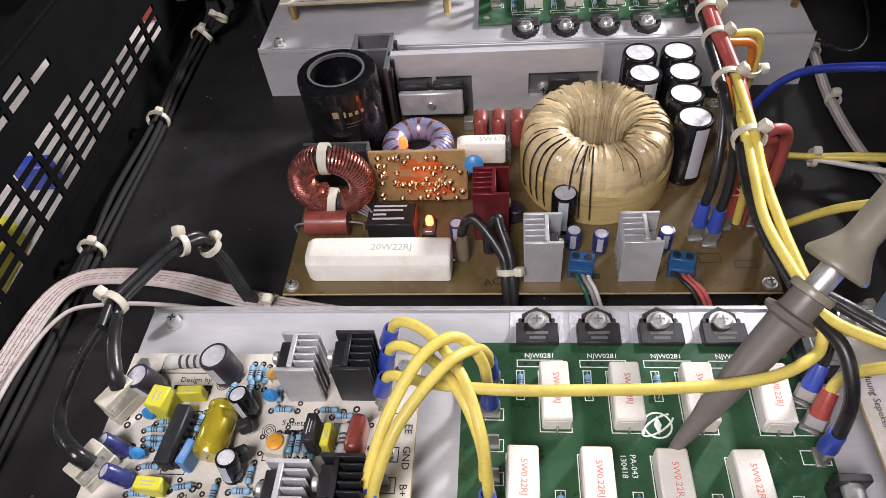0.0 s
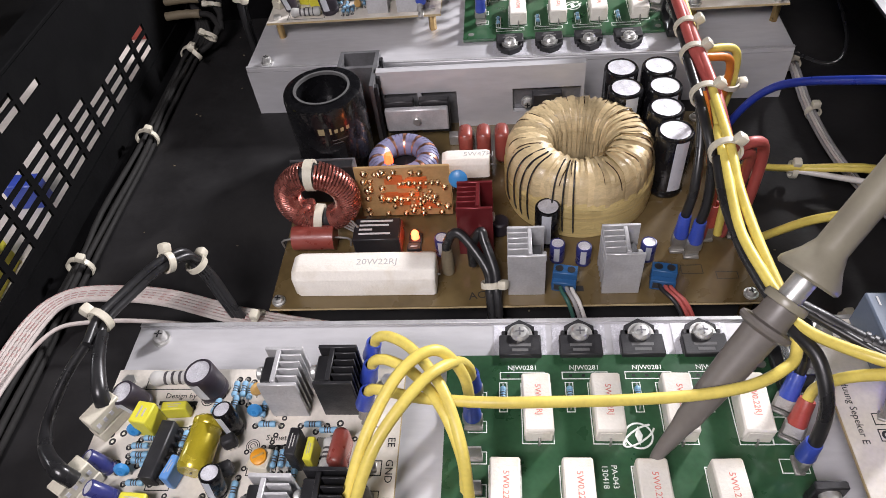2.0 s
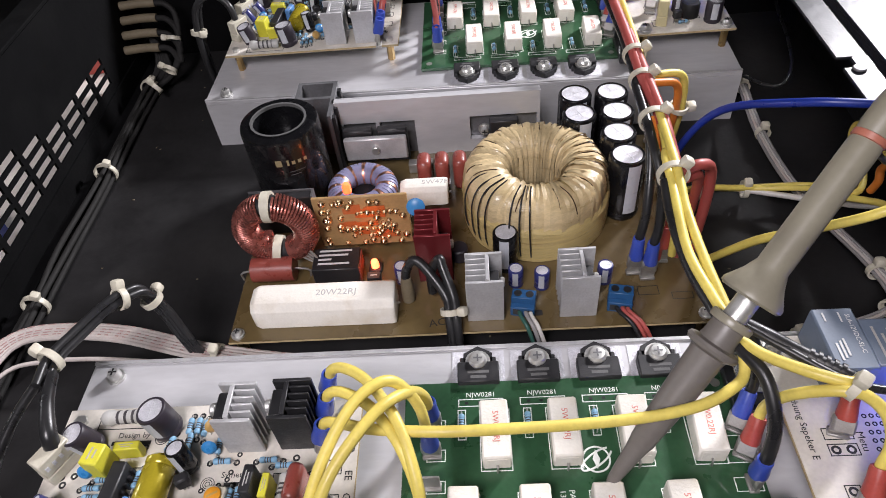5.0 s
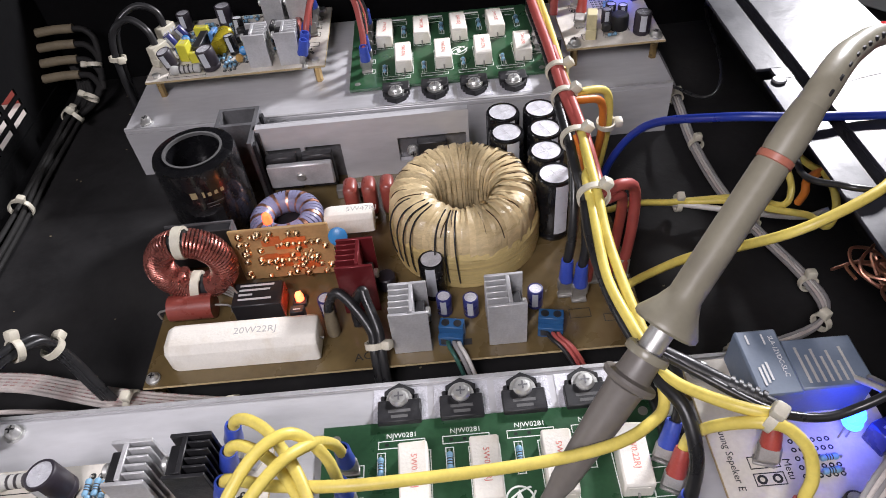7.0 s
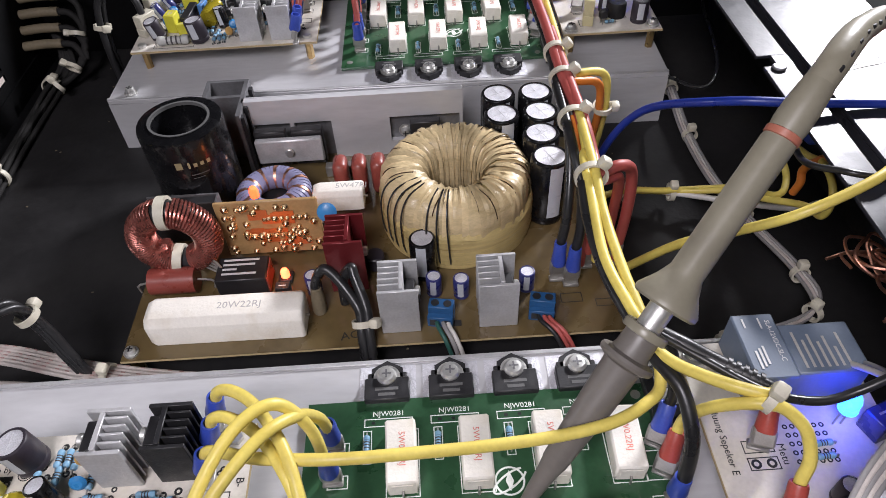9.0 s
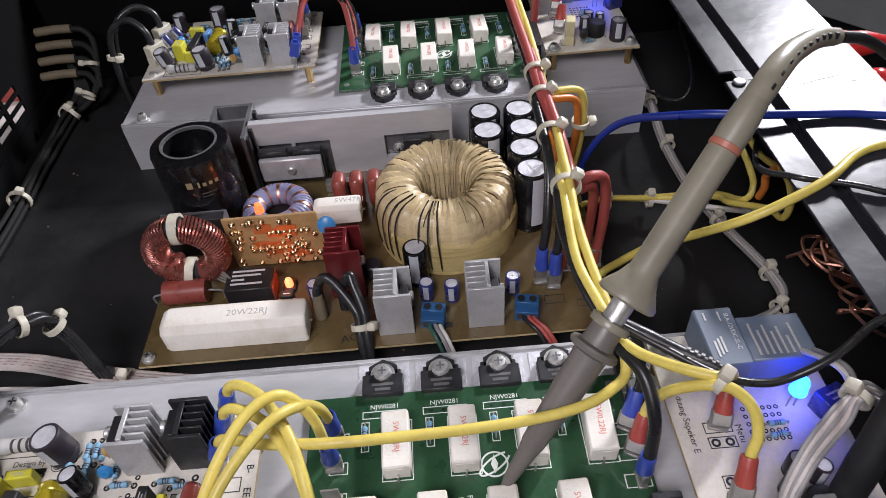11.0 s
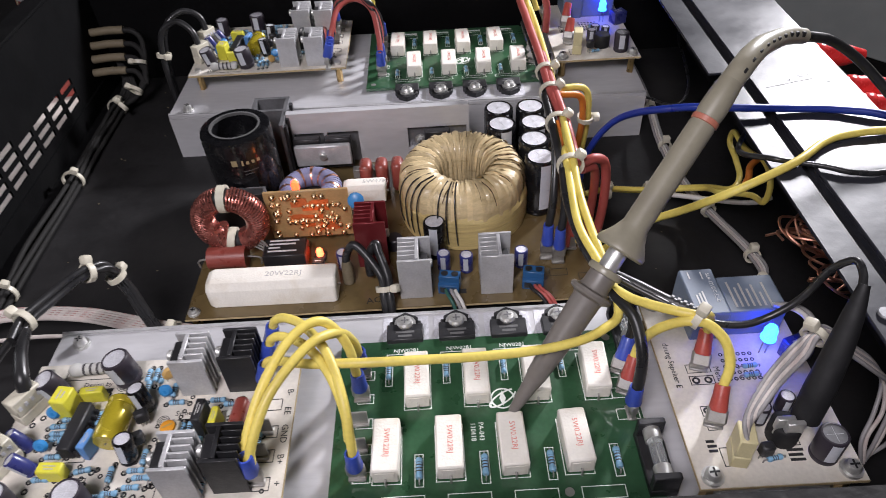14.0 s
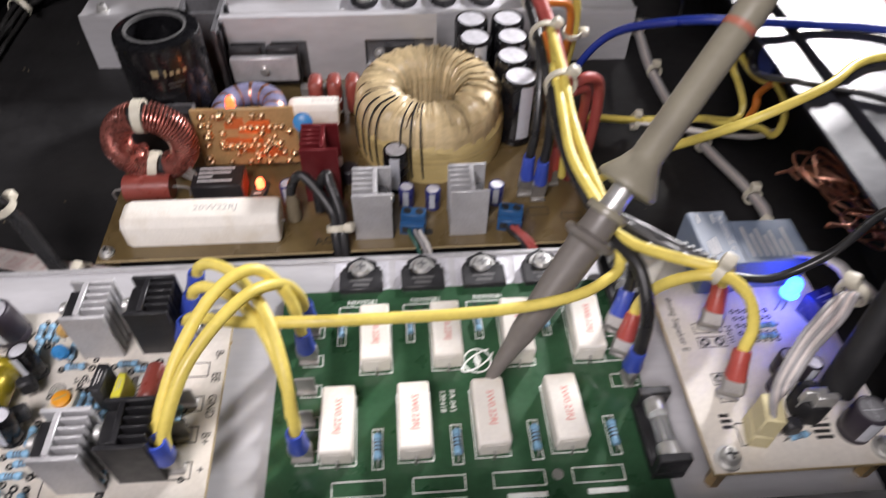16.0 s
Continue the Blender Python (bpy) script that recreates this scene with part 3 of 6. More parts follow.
def disc(r, colour):
    col = {"blue": BLUE_DISC, "tan": TAN_DISC}[colour]
    t = thing("disc_capacitor", f"small {colour} ceramic disc capacitor", "capacitor", f"{colour} disc capacitors")
    part("body", lathe([(0, -0.0011), (r * 0.6, -0.001), (r, 0), (r * 0.6, 0.001), (0, 0.0011)], 18, pose(0, 0, r + 0.0015, 62)), col, t)
    for s in (-1, 1):
        part("lead", rod(0.00025, 0.003, (s * r * 0.6, 0, -0.0002), 6), TIN, t)
    return t


def dual_chip(length):
    t = thing("chip", "black socketed chip with two rows of pins", "chip")
    part("case", box(0.0048, length, 0.0062, (0, 0, 0.0006), 0.0004), BLACK_EPOXY, t)
    for s in (-1, 1):
        for k in range(8):
            part("pin", box(0.0012, 0.0008, 0.0034, (s * 0.0030, -length / 2 + (k + 0.5) * length / 8, 0)), BLACK_PLASTIC, t)
    return t


def trimmer():
    t = thing("trimmer", "white trimmer with an orange adjusting wheel", "trimmer")
    part("base", box(0.0068, 0.0068, 0.0042, (0, 0, 0), 0.0004), NYLON, t)
    part("wheel", lathe([(0, 0.0042), (0.0026, 0.0042), (0.0026, 0.0052), (0.0018, 0.0056), (0, 0.0056)], 18), ORANGE, t)
    part("slot", box(0.0036, 0.0007, 0.0002, (0, 0, 0.0055), rot=(0, 0, 35)), TAN_DISC, t)
    return t


def small_transistor():
    t = thing("small_transistor", "small black three-legged transistor", "transistor", "small transistors")
    part("case", box(0.0046, 0.0036, 0.0050, (0, 0, 0.003), 0.0007), BLACK_EPOXY, t)
    for s in (-1, 0, 1):
        part("leg", rod(0.00025, 0.0032, (s * 0.0013, 0, -0.0002), 6), TIN, t)
    return t


def plug_housing(w, d, h, aged=False):
    t = thing("plug", f"{'yellowed' if aged else 'cream'} nylon plug housing on its header", "plug", "cream plugs")
    col = NYLON_AGED if aged else NYLON
    part("header", box(w, d, h * 0.40, (0, 0, 0), 0.0004), col, t)
    part("housing", box(w - 0.0003, d - 0.0003, h * 0.6, (0, 0, h * 0.40), 0.0004), col, t)
    for k in range(4):
        part("window", box(w * 0.10, 0.0002, h * 0.16, (w * (-0.33 + 0.22 * k), -d / 2 + 0.0001, h * 0.62)), CAN_TOP, t)
    return t


def push_terminal(colour, lean):
    """A flat spade tab with a crimped sleeve on it, leaning by lean degrees."""
    col = {"blue": SLEEVE_BLUE, "red": SLEEVE_RED, "none": None}[colour]
    t = thing("spade_terminal", f"flat tinned spade terminal{'' if col is None else ' under a ' + colour + ' sleeve'}", "terminal", f"{colour} spade terminals")
    part("base", box(0.0064, 0.0032, 0.0012, (0, 0, 0), 0.0003), TIN, t)
    part("tab", box(0.0060, 0.0008, 0.0075, (0, 0, 0.0005), 0.0002), TIN, t)
    if col:
        m = pose(0, 0, 0.0062, lean)
        part("crimp", box(0.0068, 0.0030, 0.0058, (0, 0, -0.003), 0.0008), TIN, t, m=m)
        part("sleeve", lathe([(0.0018, 0), (0.0030, 0), (0.0031, 0.001), (0.0027, 0.0048), (0.0026, 0.0082), (0.0024, 0.0090), (0.0018, 0.0090), (0.0018, 0)], 18), col, t, m=m @ pose(0, 0, 0.0016))
    return t


def fuse_holder():
    t = thing("fuse_holder", "black fuse holder with a glass tube fuse", "fuse holder", "fuse holders")
    part("base", box(0.0095, 0.024, 0.0035, (0, 0, 0), 0.0004), BLACK_PLASTIC, t)
    for s in (-1, 1):
        part("cheek", box(0.0095, 0.0026, 0.0078, (0, s * 0.0105, 0.0035), 0.0004), BLACK_PLASTIC, t)
        part("clip", lathe([(0.0027, 0), (0.0031, 0), (0.0031, 0.0045), (0.0027, 0.0045)], 16, pose(0, s * 0.0072 + 0.0022, 0.0072, 90)), STEEL, t)
    g = part("glass_tube", rod(0.0025, 0.019, (0, 0.0095, 0.0072), 18, rot=(90, 0, 0)), GLASS, t)
    g.visible_shadow = False
    part("fuse_wire", rod(0.0002, 0.016, (0, 0.008, 0.0072), 6, rot=(90, 0, 0)), TIN, t)
    return t


def terminal_block():
    t = thing("terminal_block", "blue two-way screw terminal block", "terminal block", "blue terminal blocks")
    part("case", merge(box(0.0102, 0.0052, 0.0092, (0, 0.0012, 0), 0.0003), box(0.0102, 0.0028, 0.0058, (0, -0.0026, 0), 0.0003)), TERMINAL_BLUE, t)
    for s in (-1, 1):
        part("screw", rod(0.0017, 0.0003, (s * 0.0025, 0.0012, 0.0091), 12), BLACK_PLASTIC, t)
        part("entry", box(0.003, 0.0002, 0.0034, (s * 0.0025, -0.0040, 0.0012)), BLACK_PLASTIC, t)
    return t


def cable_tie(r, angle=0):
    """A tie round a bundle along y, with its ratchet head."""
    t = thing("cable_tie", "cream nylon cable tie with its ratchet head", "cable tie", "cable ties")
    part("band", ring_strip(r + 0.0009, r, -0.0013, 0.0013, 22), NYLON, t, m=pose(0, 0, 0, 90))
    a = radians(angle)
    part("head", box(0.0044, 0.0040, 0.0040, (0, 0, -0.0020), 0.0010, seg=2), NYLON, t, m=pose((r + 0.002) * math.sin(a), 0, (r + 0.002) * math.cos(a), 0, angle))
    return t


def tie_at(at, to, r, angle=0):
    """A cable tie at a place, round a bundle that runs towards to."""
    d = (Vector(to) - Vector(at)).normalized()
    place(cable_tie, Matrix.Translation(at) @ d.to_track_quat("Y", "Z").to_matrix().to_4x4(), r, angle)


def cable(name, points, r, material, label, category="wire", group="", steps=7, seg=10):
    return solid(name, tube(points, r, seg, steps), material, label, category, group)

# ---------------------------------------------------------------- the two amplifier modules
TB, TG = 0.0315, 0.0338     # tops of the aluminium box and the green board


def aluminium_box(oy, s, yaw):
    """A long folded aluminium carrier with boards on top."""
    y0, y1 = sorted((oy + s * 0.0100, oy - s * 0.0935))
    t = thing("aluminium_carrier", "long folded aluminium box carrier under the amplifier boards", "carrier", "aluminium carriers")
    cx, cy = 0.0, (y0 + y1) / 2
    hw, hd = 0.1515, (y1 - y0) / 2
    th = 0.0025
    top = part("top_plate", span(-hw, hw, -hd, hd, TB - th, TB, 0.0004), ALU, t)
    part("front_plate", span(-hw, hw, -hd, -hd + th, 0, TB - th), ALU, t)
    part("back_plate", span(-hw, hw, hd - th, hd, 0, TB - th), ALU, t)
    for sx in (-1, 1):
        part("end_plate", span(*sorted((sx * hw, sx * (hw - th))), -hd + th, hd - th, 0, TB - th), ALU, t)
    # the raised edge strip along the transistor side
    ys = s * (hd - 0.0012)
    part("edge_strip", span(-hw, hw, *sorted((ys - 0.0009, ys + 0.0009)), TB, TB + 0.0008, 0.0002), ALU_BRIGHT, t)
    t.matrix_basis = pose(cx, cy, 0, 0, 0, yaw)
    place(screw_head, pose(-0.1405, oy + s * 0.002, TB), 0.0026, 0.0045)
    return t


def amp_module(oy, s, detail, TW):
    def at(x, y, z, rz=0):
        return pose(x, oy + s * y, z, 0, 0, rz)

    def sp(x0, x1, y0, y1, z0, z1, b=0.0):
        a, c = sorted((oy + s * y0, oy + s * y1))
        return span(x0, x1, a, c, z0, z1, b)

    def flat(x0, x1, y0, y1, z):
        a, c = sorted((oy + s * y0, oy + s * y1))
        return outline(x0, x1, a, c, z)

    aluminium_box(oy, s, 0.0 if s > 0 else -1.0)
    # green output board
    gb = thing("green_board", "green output board with white printing on the aluminium carrier", "circuit board", "green boards")
    part("laminate", sp(-0.0265, 0.0890, -0.0885, -0.0078, TG - 0.0016, TG), GREEN_PCB, gb)
    prints = []
    for k in range(4):
        x = 0.0218 * k
        prints.append(flat(x - 0.0075, x + 0.0085, -0.0178, -0.0148, TG))
        prints.append(flat(-0.0080 + 0.0230 * k, 0.0072 + 0.0230 * k, -0.0815, -0.0767, TG))
        prints.append(sp(-0.0045 + 0.0230 * k, 0.0070 + 0.0230 * k, -0.0848, -0.0832, TG, TG + 0.0001))
        prints.append(flat(-0.0115 + 0.0226 * k, -0.0009 + 0.0226 * k, -0.0723, -0.0494, TG))
        prints.append(flat(-0.0003 + 0.0231 * k, 0.0103 + 0.0231 * k, -0.0421, -0.0192, TG))
        prints.append(flat(-0.0078 + 0.0229 * k, -0.0049 + 0.0229 * k, -0.0306, -0.0190, TG))
        prints.append(flat(0.0036 + 0.0234 * k, 0.0069 + 0.0234 * k, -0.0738, -0.0610, TG))
    for y in (-0.025, -0.036, -0.047, -0.058, -0.069):
        prints.append(flat(-0.0185, -0.0120, y - 0.0022, y + 0.0022, TG))
    for y in (-0.030, -0.0395, -0.049):
        prints.append(flat(0.0795, 0.0880, y - 0.0024, y + 0.0024, TG))
    part("board_print", merge(*prints), SILK_WHITE, gb)
    pads = []
    for k in range(4):
        for j in range(3):
            pads.append(sp(0.0218 * k - 0.0045 + 0.0045 * j - 0.0006, 0.0218 * k - 0.0045 + 0.0045 * j + 0.0006, -0.0168, -0.0158, TG, TG + 0.0001))
    part("pad", merge(*pads), BLACK_PLASTIC, gb)
    swoosh = tube([(0.0062 * math.cos(t) * math.cos(0.6) - 0.0021 * math.sin(t) * math.sin(0.6), 0.0062 * math.cos(t) * math.sin(0.6) + 0.0021 * math.sin(t) * math.cos(0.6), 0.00012) for t in np.linspace(0.5, 5.9, 26)], 0.00035, 6, 1, soft=False)
    emblem = merge(ring_strip(0.0047, 0.0041, 0, 0.0001, 28), swoosh, lathe([(0, 0.0001), (0.0030, 0.0001), (0.0030, 0.00022), (0, 0.00022)], 4, Matrix.Diagonal((0.42, 1.15, 1, 1))))
    part("emblem", emblem, SILK_WHITE, gb, m=at(0.0377, -0.0390, TG))
    if detail:
        for k in range(4):
            letters("NJW0281", 0.0026, SILK_WHITE, gb, at(0.0218 * k + 0.0005, -0.0132, TG + 0.0001))
        letters("PA-043", 0.0026, SILK_WHITE, gb, at(0.0284, -0.0530, TG + 0.0001, -90))
        letters("130418", 0.0026, SILK_WHITE, gb, at(0.0254, -0.0530, TG + 0.0001, -90))
    part("via", merge(*[rod(0.0017, 0.0002, (x, oy + s * y, TG), 12) for x, y in ((0.0568, -0.0785), (-0.022, -0.013), (0.083, -0.012))]), TIN, gb)
    for k in range(4):
        place(power_transistor, pose(0.0218 * k, oy, TB, 0, 0, 0 if s > 0 else 180), "a")
        place(cement_resistor, at(-0.0062 + 0.0226 * k, -0.0608, TG, 1.0 * (k - 1)), "5W0.22RJ")
        place(cement_resistor, at(0.0050 + 0.0231 * k, -0.0306, TG, -1.2 * (k - 1)), "5W0.22RJ")
        place(axial_resistor, at(-0.0064 + 0.0229 * k, -0.0248, TG, 90), 0.0064, 0.0011, "blue")
        place(axial_resistor, at(0.0053 + 0.0234 * k, -0.0674, TG, 90), 0.0078, 0.0013, "blue")
    for y in (-0.025, -0.036, -0.047, -0.058, -0.069):
        place(push_terminal, at(-0.0165, y, TG, 0), "none" if y in (-0.047, -0.058) else "blue", 0)
    for k, y in enumerate((-0.030, -0.0395, -0.049)):
        place(push_terminal, at(0.0845, y, TG, -30 if k < 2 else 90), ("blue", "red", "blue")[k], -38 if k < 2 else 0)
    for y in (-0.0115, -0.0700):
        place(fuse_holder, at(0.0880 if y < -0.05 else 0.0905, y, TG, 0))

    # cream preamplifier board on brass posts
    pb = thing("preamp_board", "cream printed preamplifier board on brass posts", "circuit board", "cream boards")
    part("laminate", sp(-0.1425, -0.0395, -0.0905, -0.0205, TW - 0.0016, TW), WHITE_PCB, pb)
    part("board_edge", merge(sp(-0.1427, -0.0393, -0.0907, -0.0203, TW - 0.0014, TW - 0.0003)), PCB_EDGE, pb)
    for x in (-0.137, -0.045):
        for y in (-0.0255, -0.0865):
            part("post", rod(0.0022, TW - 0.0016 - TB, (x, oy + s * y, TB), 6), BRASS, pb)
            part("nut", rod(0.0024, 0.0016, (x, oy + s * y, TW), 6), STEEL, pb)
    rng = random.Random(5)
    marks = []

    def ring(x, y, r=0.0011):
        b = ring_strip(r, r * 0.45, 0, 0.0001, 12)
        bmesh.ops.translate(b, vec=(x, oy + s * y, TW), verts=b.verts)
        marks.append(b)

    blues = [(-0.0972, -0.0290, 90), (-0.0943, -0.0290, 90), (-0.1024, -0.0353, 80), (-0.0832, -0.0420, 0), (-0.0679, -0.0420, 0), (-0.1099, -0.0473, 85),
             (-0.1241, -0.0497, 0), (-0.1232, -0.0527, 0), (-0.0759, -0.0537, 90), (-0.0732, -0.0537, 90), (-0.0905, -0.0690, 0), (-0.0880, -0.0718, 0),
             (-0.0905, -0.0752, 0), (-0.0990, -0.0700, 90), (-0.0855, -0.0365, 90), (-0.1190, -0.0560, 0), (-0.1090, -0.0680, 10), (-0.0800, -0.0640, 90),
             (-0.0700, -0.0640, 0), (-0.0860, -0.0830, 90), (-0.0500, -0.0600, 90), (-0.0920, -0.0850, 0), (-0.0665, -0.0760, 90), (-0.1225, -0.0705, 0),
             (-0.1010, -0.0780, 0), (-0.0998, -0.0385, 90), (-0.0918, -0.0300, 90), (-0.1208, -0.0470, 0), (-0.1225, -0.0548, 0), (-0.1215, -0.0620, 0),
             (-0.0785, -0.0540, 90), (-0.0710, -0.0600, 90), (-0.0890, -0.0640, 90), (-0.0850, -0.0700, 90), (-0.0970, -0.0770, 0), (-0.0945, -0.0800, 0), (-0.1135, -0.0760, 0),
             (-0.1160, -0.0805, 0), (-0.0625, -0.0440, 0), (-0.0960, -0.0345, 90)]
    for x, y, a in blues:
        place(axial_resistor, at(x, y, TW, a), 0.0056, 0.00105, "blue")
        dx, dy = 0.0044 * math.cos(radians(a)), 0.0044 * math.sin(radians(a))
        ring(x + dx, y + dy * s), ring(x - dx, y - dy * s)
    for _ in range(90):
        ring(rng.uniform(-0.138, -0.046), rng.uniform(-0.087, -0.034), rng.choice((0.0009, 0.0012)))
    part("board_print", merge(*marks), SILK_BLACK, pb)
    frames = [flat(-0.1305, -0.1080, -0.0285, -0.0225, TW), flat(-0.1185, -0.1105, -0.0640, -0.0425, TW), flat(-0.0870, -0.0775, -0.0590, -0.0505, TW),
              flat(-0.0660, -0.0545, -0.0560, -0.0460, TW), flat(-0.1105, -0.1075, -0.0790, -0.0700, TW), flat(-0.0825, -0.0665, -0.0880, -0.0660, TW)]
    for y in (-0.0446, -0.0560, -0.0656, -0.0760):
        frames.append(flat(-0.0500, -0.0440, y - 0.0025, y + 0.0025, TW))
    part("board_print", merge(*frames), SILK_BLACK, pb)
    if detail:
        letters("Design by", 0.0028, SILK_BLACK, pb, at(-0.1165, -0.0310, TW + 0.0001))
        part("board_print", merge(sp(-0.1235, -0.1100, -0.0345, -0.0330, TW, TW + 0.0001)), SILK_BLACK, pb)
        letters("Symetris Amp", 0.0028, SILK_BLACK, pb, at(-0.0750, -0.0462, TW + 0.0001))
        part("board_print", merge(sp(-0.0815, -0.0705, -0.0500, -0.0486, TW, TW + 0.0001)), SILK_BLACK, pb)
        for body, y in (("B-", -0.0395), ("EE", -0.0475), ("GND", -0.0570), ("B+", -0.0670), ("+", -0.0760)):
            letters(body, 0.0034, SILK_BLACK, pb, at(-0.0418, y, TW + 0.0001, -90))
        letters("Rou", 0.0036, SILK_BLACK, pb, at(-0.1088, -0.0745, TW + 0.0001, -78))
        for x, y in ((-0.1065, -0.0325), (-0.0868, -0.0490)):
            part("board_print", merge(*[lathe([(r - 0.00025, 0), (r, 0), (r, 0.0001), (r - 0.00025, 0.0001)], 16) for r in (0.0009, 0.0016, 0.0023)]), SILK_BLACK, pb, m=at(x, y, TW))
    tilt = lambda x, y, rx, ry: pose(x, oy + s * y, TW + 0.0004, rx, ry, 0)  # noqa: E731
    place(electrolytic, tilt(-0.1048, -0.0290, 0, -8), 0.0052, 0.0125, "grey")
    place(electrolytic, tilt(-0.1290, -0.0345, 6, -12), 0.0043, 0.0112, "grey")
    place(axial_resistor, at(-0.1190, -0.0255, TW, 2), 0.0172, 0.0027, "grey")
    place(film_box, at(-0.1222, -0.0425, TW, 80), 0.0075, 0.0062, 0.0105, "yellow")
    place(film_box, at(-0.1146, -0.0378, TW, 3), 0.0086, 0.0032, 0.0062, "yellow")
    place(film_box, at(-0.1180, -0.0690, TW, -4), 0.0086, 0.0042, 0.0062, "yellow")
    place(film_box, at(-0.0655, -0.0535, TW, 86), 0.0078, 0.0026, 0.0085, "yellow")
    place(film_box, at(-0.1085, -0.0595, TW, 75), 0.0080, 0.0030, 0.0078, "blue")
    place(film_box, at(-0.0700, -0.0528, TW, 86), 0.0090, 0.0034, 0.0118, "black")
    place(dual_chip, at(-0.1152, -0.0530, TW, -5), 0.0195)
    place(gold_capacitor, at(-0.1016, -0.0512, TW, -4), 0.0051, 0.0180)
    for x, y, a in ((-0.0938, -0.0432, -8), (-0.0942, -0.0640, 4)):
        place(electrolytic, tilt(x, y, -6, a), 0.0033, 0.0112, "black")
    for x, y, a in ((-0.1316, -0.0570, -25), (-0.1268, -0.0665, -30)):
        place(electrolytic, tilt(x, y, 0, a), 0.0026, 0.0095, "navy")
    place(electrolytic, at(-0.1300, -0.0800, TW, 0), 0.0043, 0.0110, "grey")
    place(electrolytic, at(-0.1052, -0.0815, TW, 0), 0.0050, 0.0125, "grey")
    for x, y in ((-0.0926, -0.0500), (-0.0915, -0.0590)):
        place(small_transistor, at(x, y, TW, 25))
    place(trimmer, at(-0.0822, -0.0547, TW, -8))
    place(axial_resistor, at(-0.0612, -0.0525, TW, 88), 0.0100, 0.0020, "grey")
    place(dipped, at(-0.0562, -0.0535, TW, 84), 0.0125, 0.0052, 0.0105, "red")
    for x, y in ((-0.1265, -0.0455), (-0.1258, -0.0590), (-0.0875, -0.0385)):
        place(disc, at(x, y, TW, 10), 0.0025, "blue")
    place(disc, at(-0.0885, -0.0305, TW, 40), 0.0024, "tan")
    for c, x, y in (("silver", -0.0760, -0.0315), ("black" if s > 0 else "silver", -0.0585, -0.0310), ("silver", -0.0715, -0.0735), ("black" if s > 0 else "silver", -0.0560, -0.0715)):
        place(heat_sink, at(x, y, TW, 0), c, 0.0205, 0.0124, 0.0128, -1)
    for k, y in enumerate((-0.0205, -0.0290, -0.0385, -0.0560, -0.0656, -0.0755)):
        place(push_terminal, at(-0.0505 if k < 3 else -0.0485, y, TW, 90 if k < 3 else 0), "none" if k in (3, 4) else "blue", 15 if k < 3 else 0)
    place(plug_housing, at(-0.1368, -0.0415, TW, 62), 0.0120, 0.0060, 0.0120)
    place(plug_housing, at(-0.1375, -0.0640, TW, 62), 0.0120, 0.0060, 0.0120)

    # cream protection board; the far one faces the same way as the near one
    if s < 0:
        oy, s = 0.2938, 1
    rb = thing("protection_board", "cream loudspeaker protection board on brass posts", "circuit board", "cream boards")
    part("laminate", sp(0.0968, 0.1510, -0.0862, -0.0020, TW - 0.0016, TW), WHITE_PCB, rb)
    part("board_edge", sp(0.0966, 0.1512, -0.0864, -0.0018, TW - 0.0014, TW - 0.0003), PCB_EDGE, rb)
    for x in (0.1015, 0.1465):
        for y in (-0.0825, -0.0065):
            part("post", rod(0.0022, TW - 0.0016 - TB, (x, oy + s * y, TB), 6), BRASS, rb)
            place(screw_head, at(x, y, TW), 0.0027, 0.0040)
    rings = []

    def ring2(x, y, r):
        b = ring_strip(r, r * 0.5, 0, 0.0001, 12)
        bmesh.ops.translate(b, vec=(x, oy + s * y, TW), verts=b.verts)
        rings.append(b)

    for x, y in ((0.1080, -0.0445), (0.1125, -0.0445), (0.1080, -0.0575), (0.1080, -0.0632)):
        ring2(x, y, 0.0015)
    for k in range(30):
        ring2(0.1205 + 0.0022 * (k % 6), -0.0335 - 0.0028 * (k // 6), 0.0008)
    for k in range(3):
        ring2(0.1275 + 0.0025 * k, -0.0712, 0.0010)
    part("board_print", merge(*rings, flat(0.1058, 0.1148, -0.0465, -0.0425, TW), flat(0.1058, 0.1148, -0.0412, -0.0372, TW), flat(0.1058, 0.1105, -0.0597, -0.0555, TW),
                              flat(0.1058, 0.1105, -0.0654, -0.0610, TW), flat(0.1258, 0.1345, -0.0727, -0.0697, TW), flat(0.1070, 0.1135, -0.0790, -0.0720, TW)), SILK_BLACK, rb)
    if detail:
        letters("Metu", 0.0032, SILK_BLACK, rb, at(0.1168, -0.0420, TW + 0.0001, -90))
        letters("duung Sepeker E", 0.0031, SILK_BLACK, rb, at(0.1012, -0.0370, TW + 0.0001, -90))
        part("board_print", merge(*[sp(0.1290, 0.1290 + w, -0.0747 - 0.0018 * k, -0.0737 - 0.0018 * k, TW, TW + 0.0001) for k, w in enumerate((0.0055, 0.0048, 0.0050))],
                                  *[sp(0.1035, 0.1035 + w, -0.0700 - 0.0018 * k, -0.0690 - 0.0018 * k, TW, TW + 0.0001) for k, w in enumerate((0.0028, 0.0032, 0.0030))]), SILK_BLACK, rb)
    relay = thing("relay", "slate blue relay with pale printing on its case", "relay", "blue relays")
    case = part("case", merge(sp(0.1108, 0.1240, -0.0260, -0.0020, TW, TW + 0.0150, 0.0006), sp(0.1240, 0.1460, -0.0245, -0.0062, TW, TW + 0.0142, 0.0006)), RELAY_BLUE, relay)
    zc = TW + 0.0151
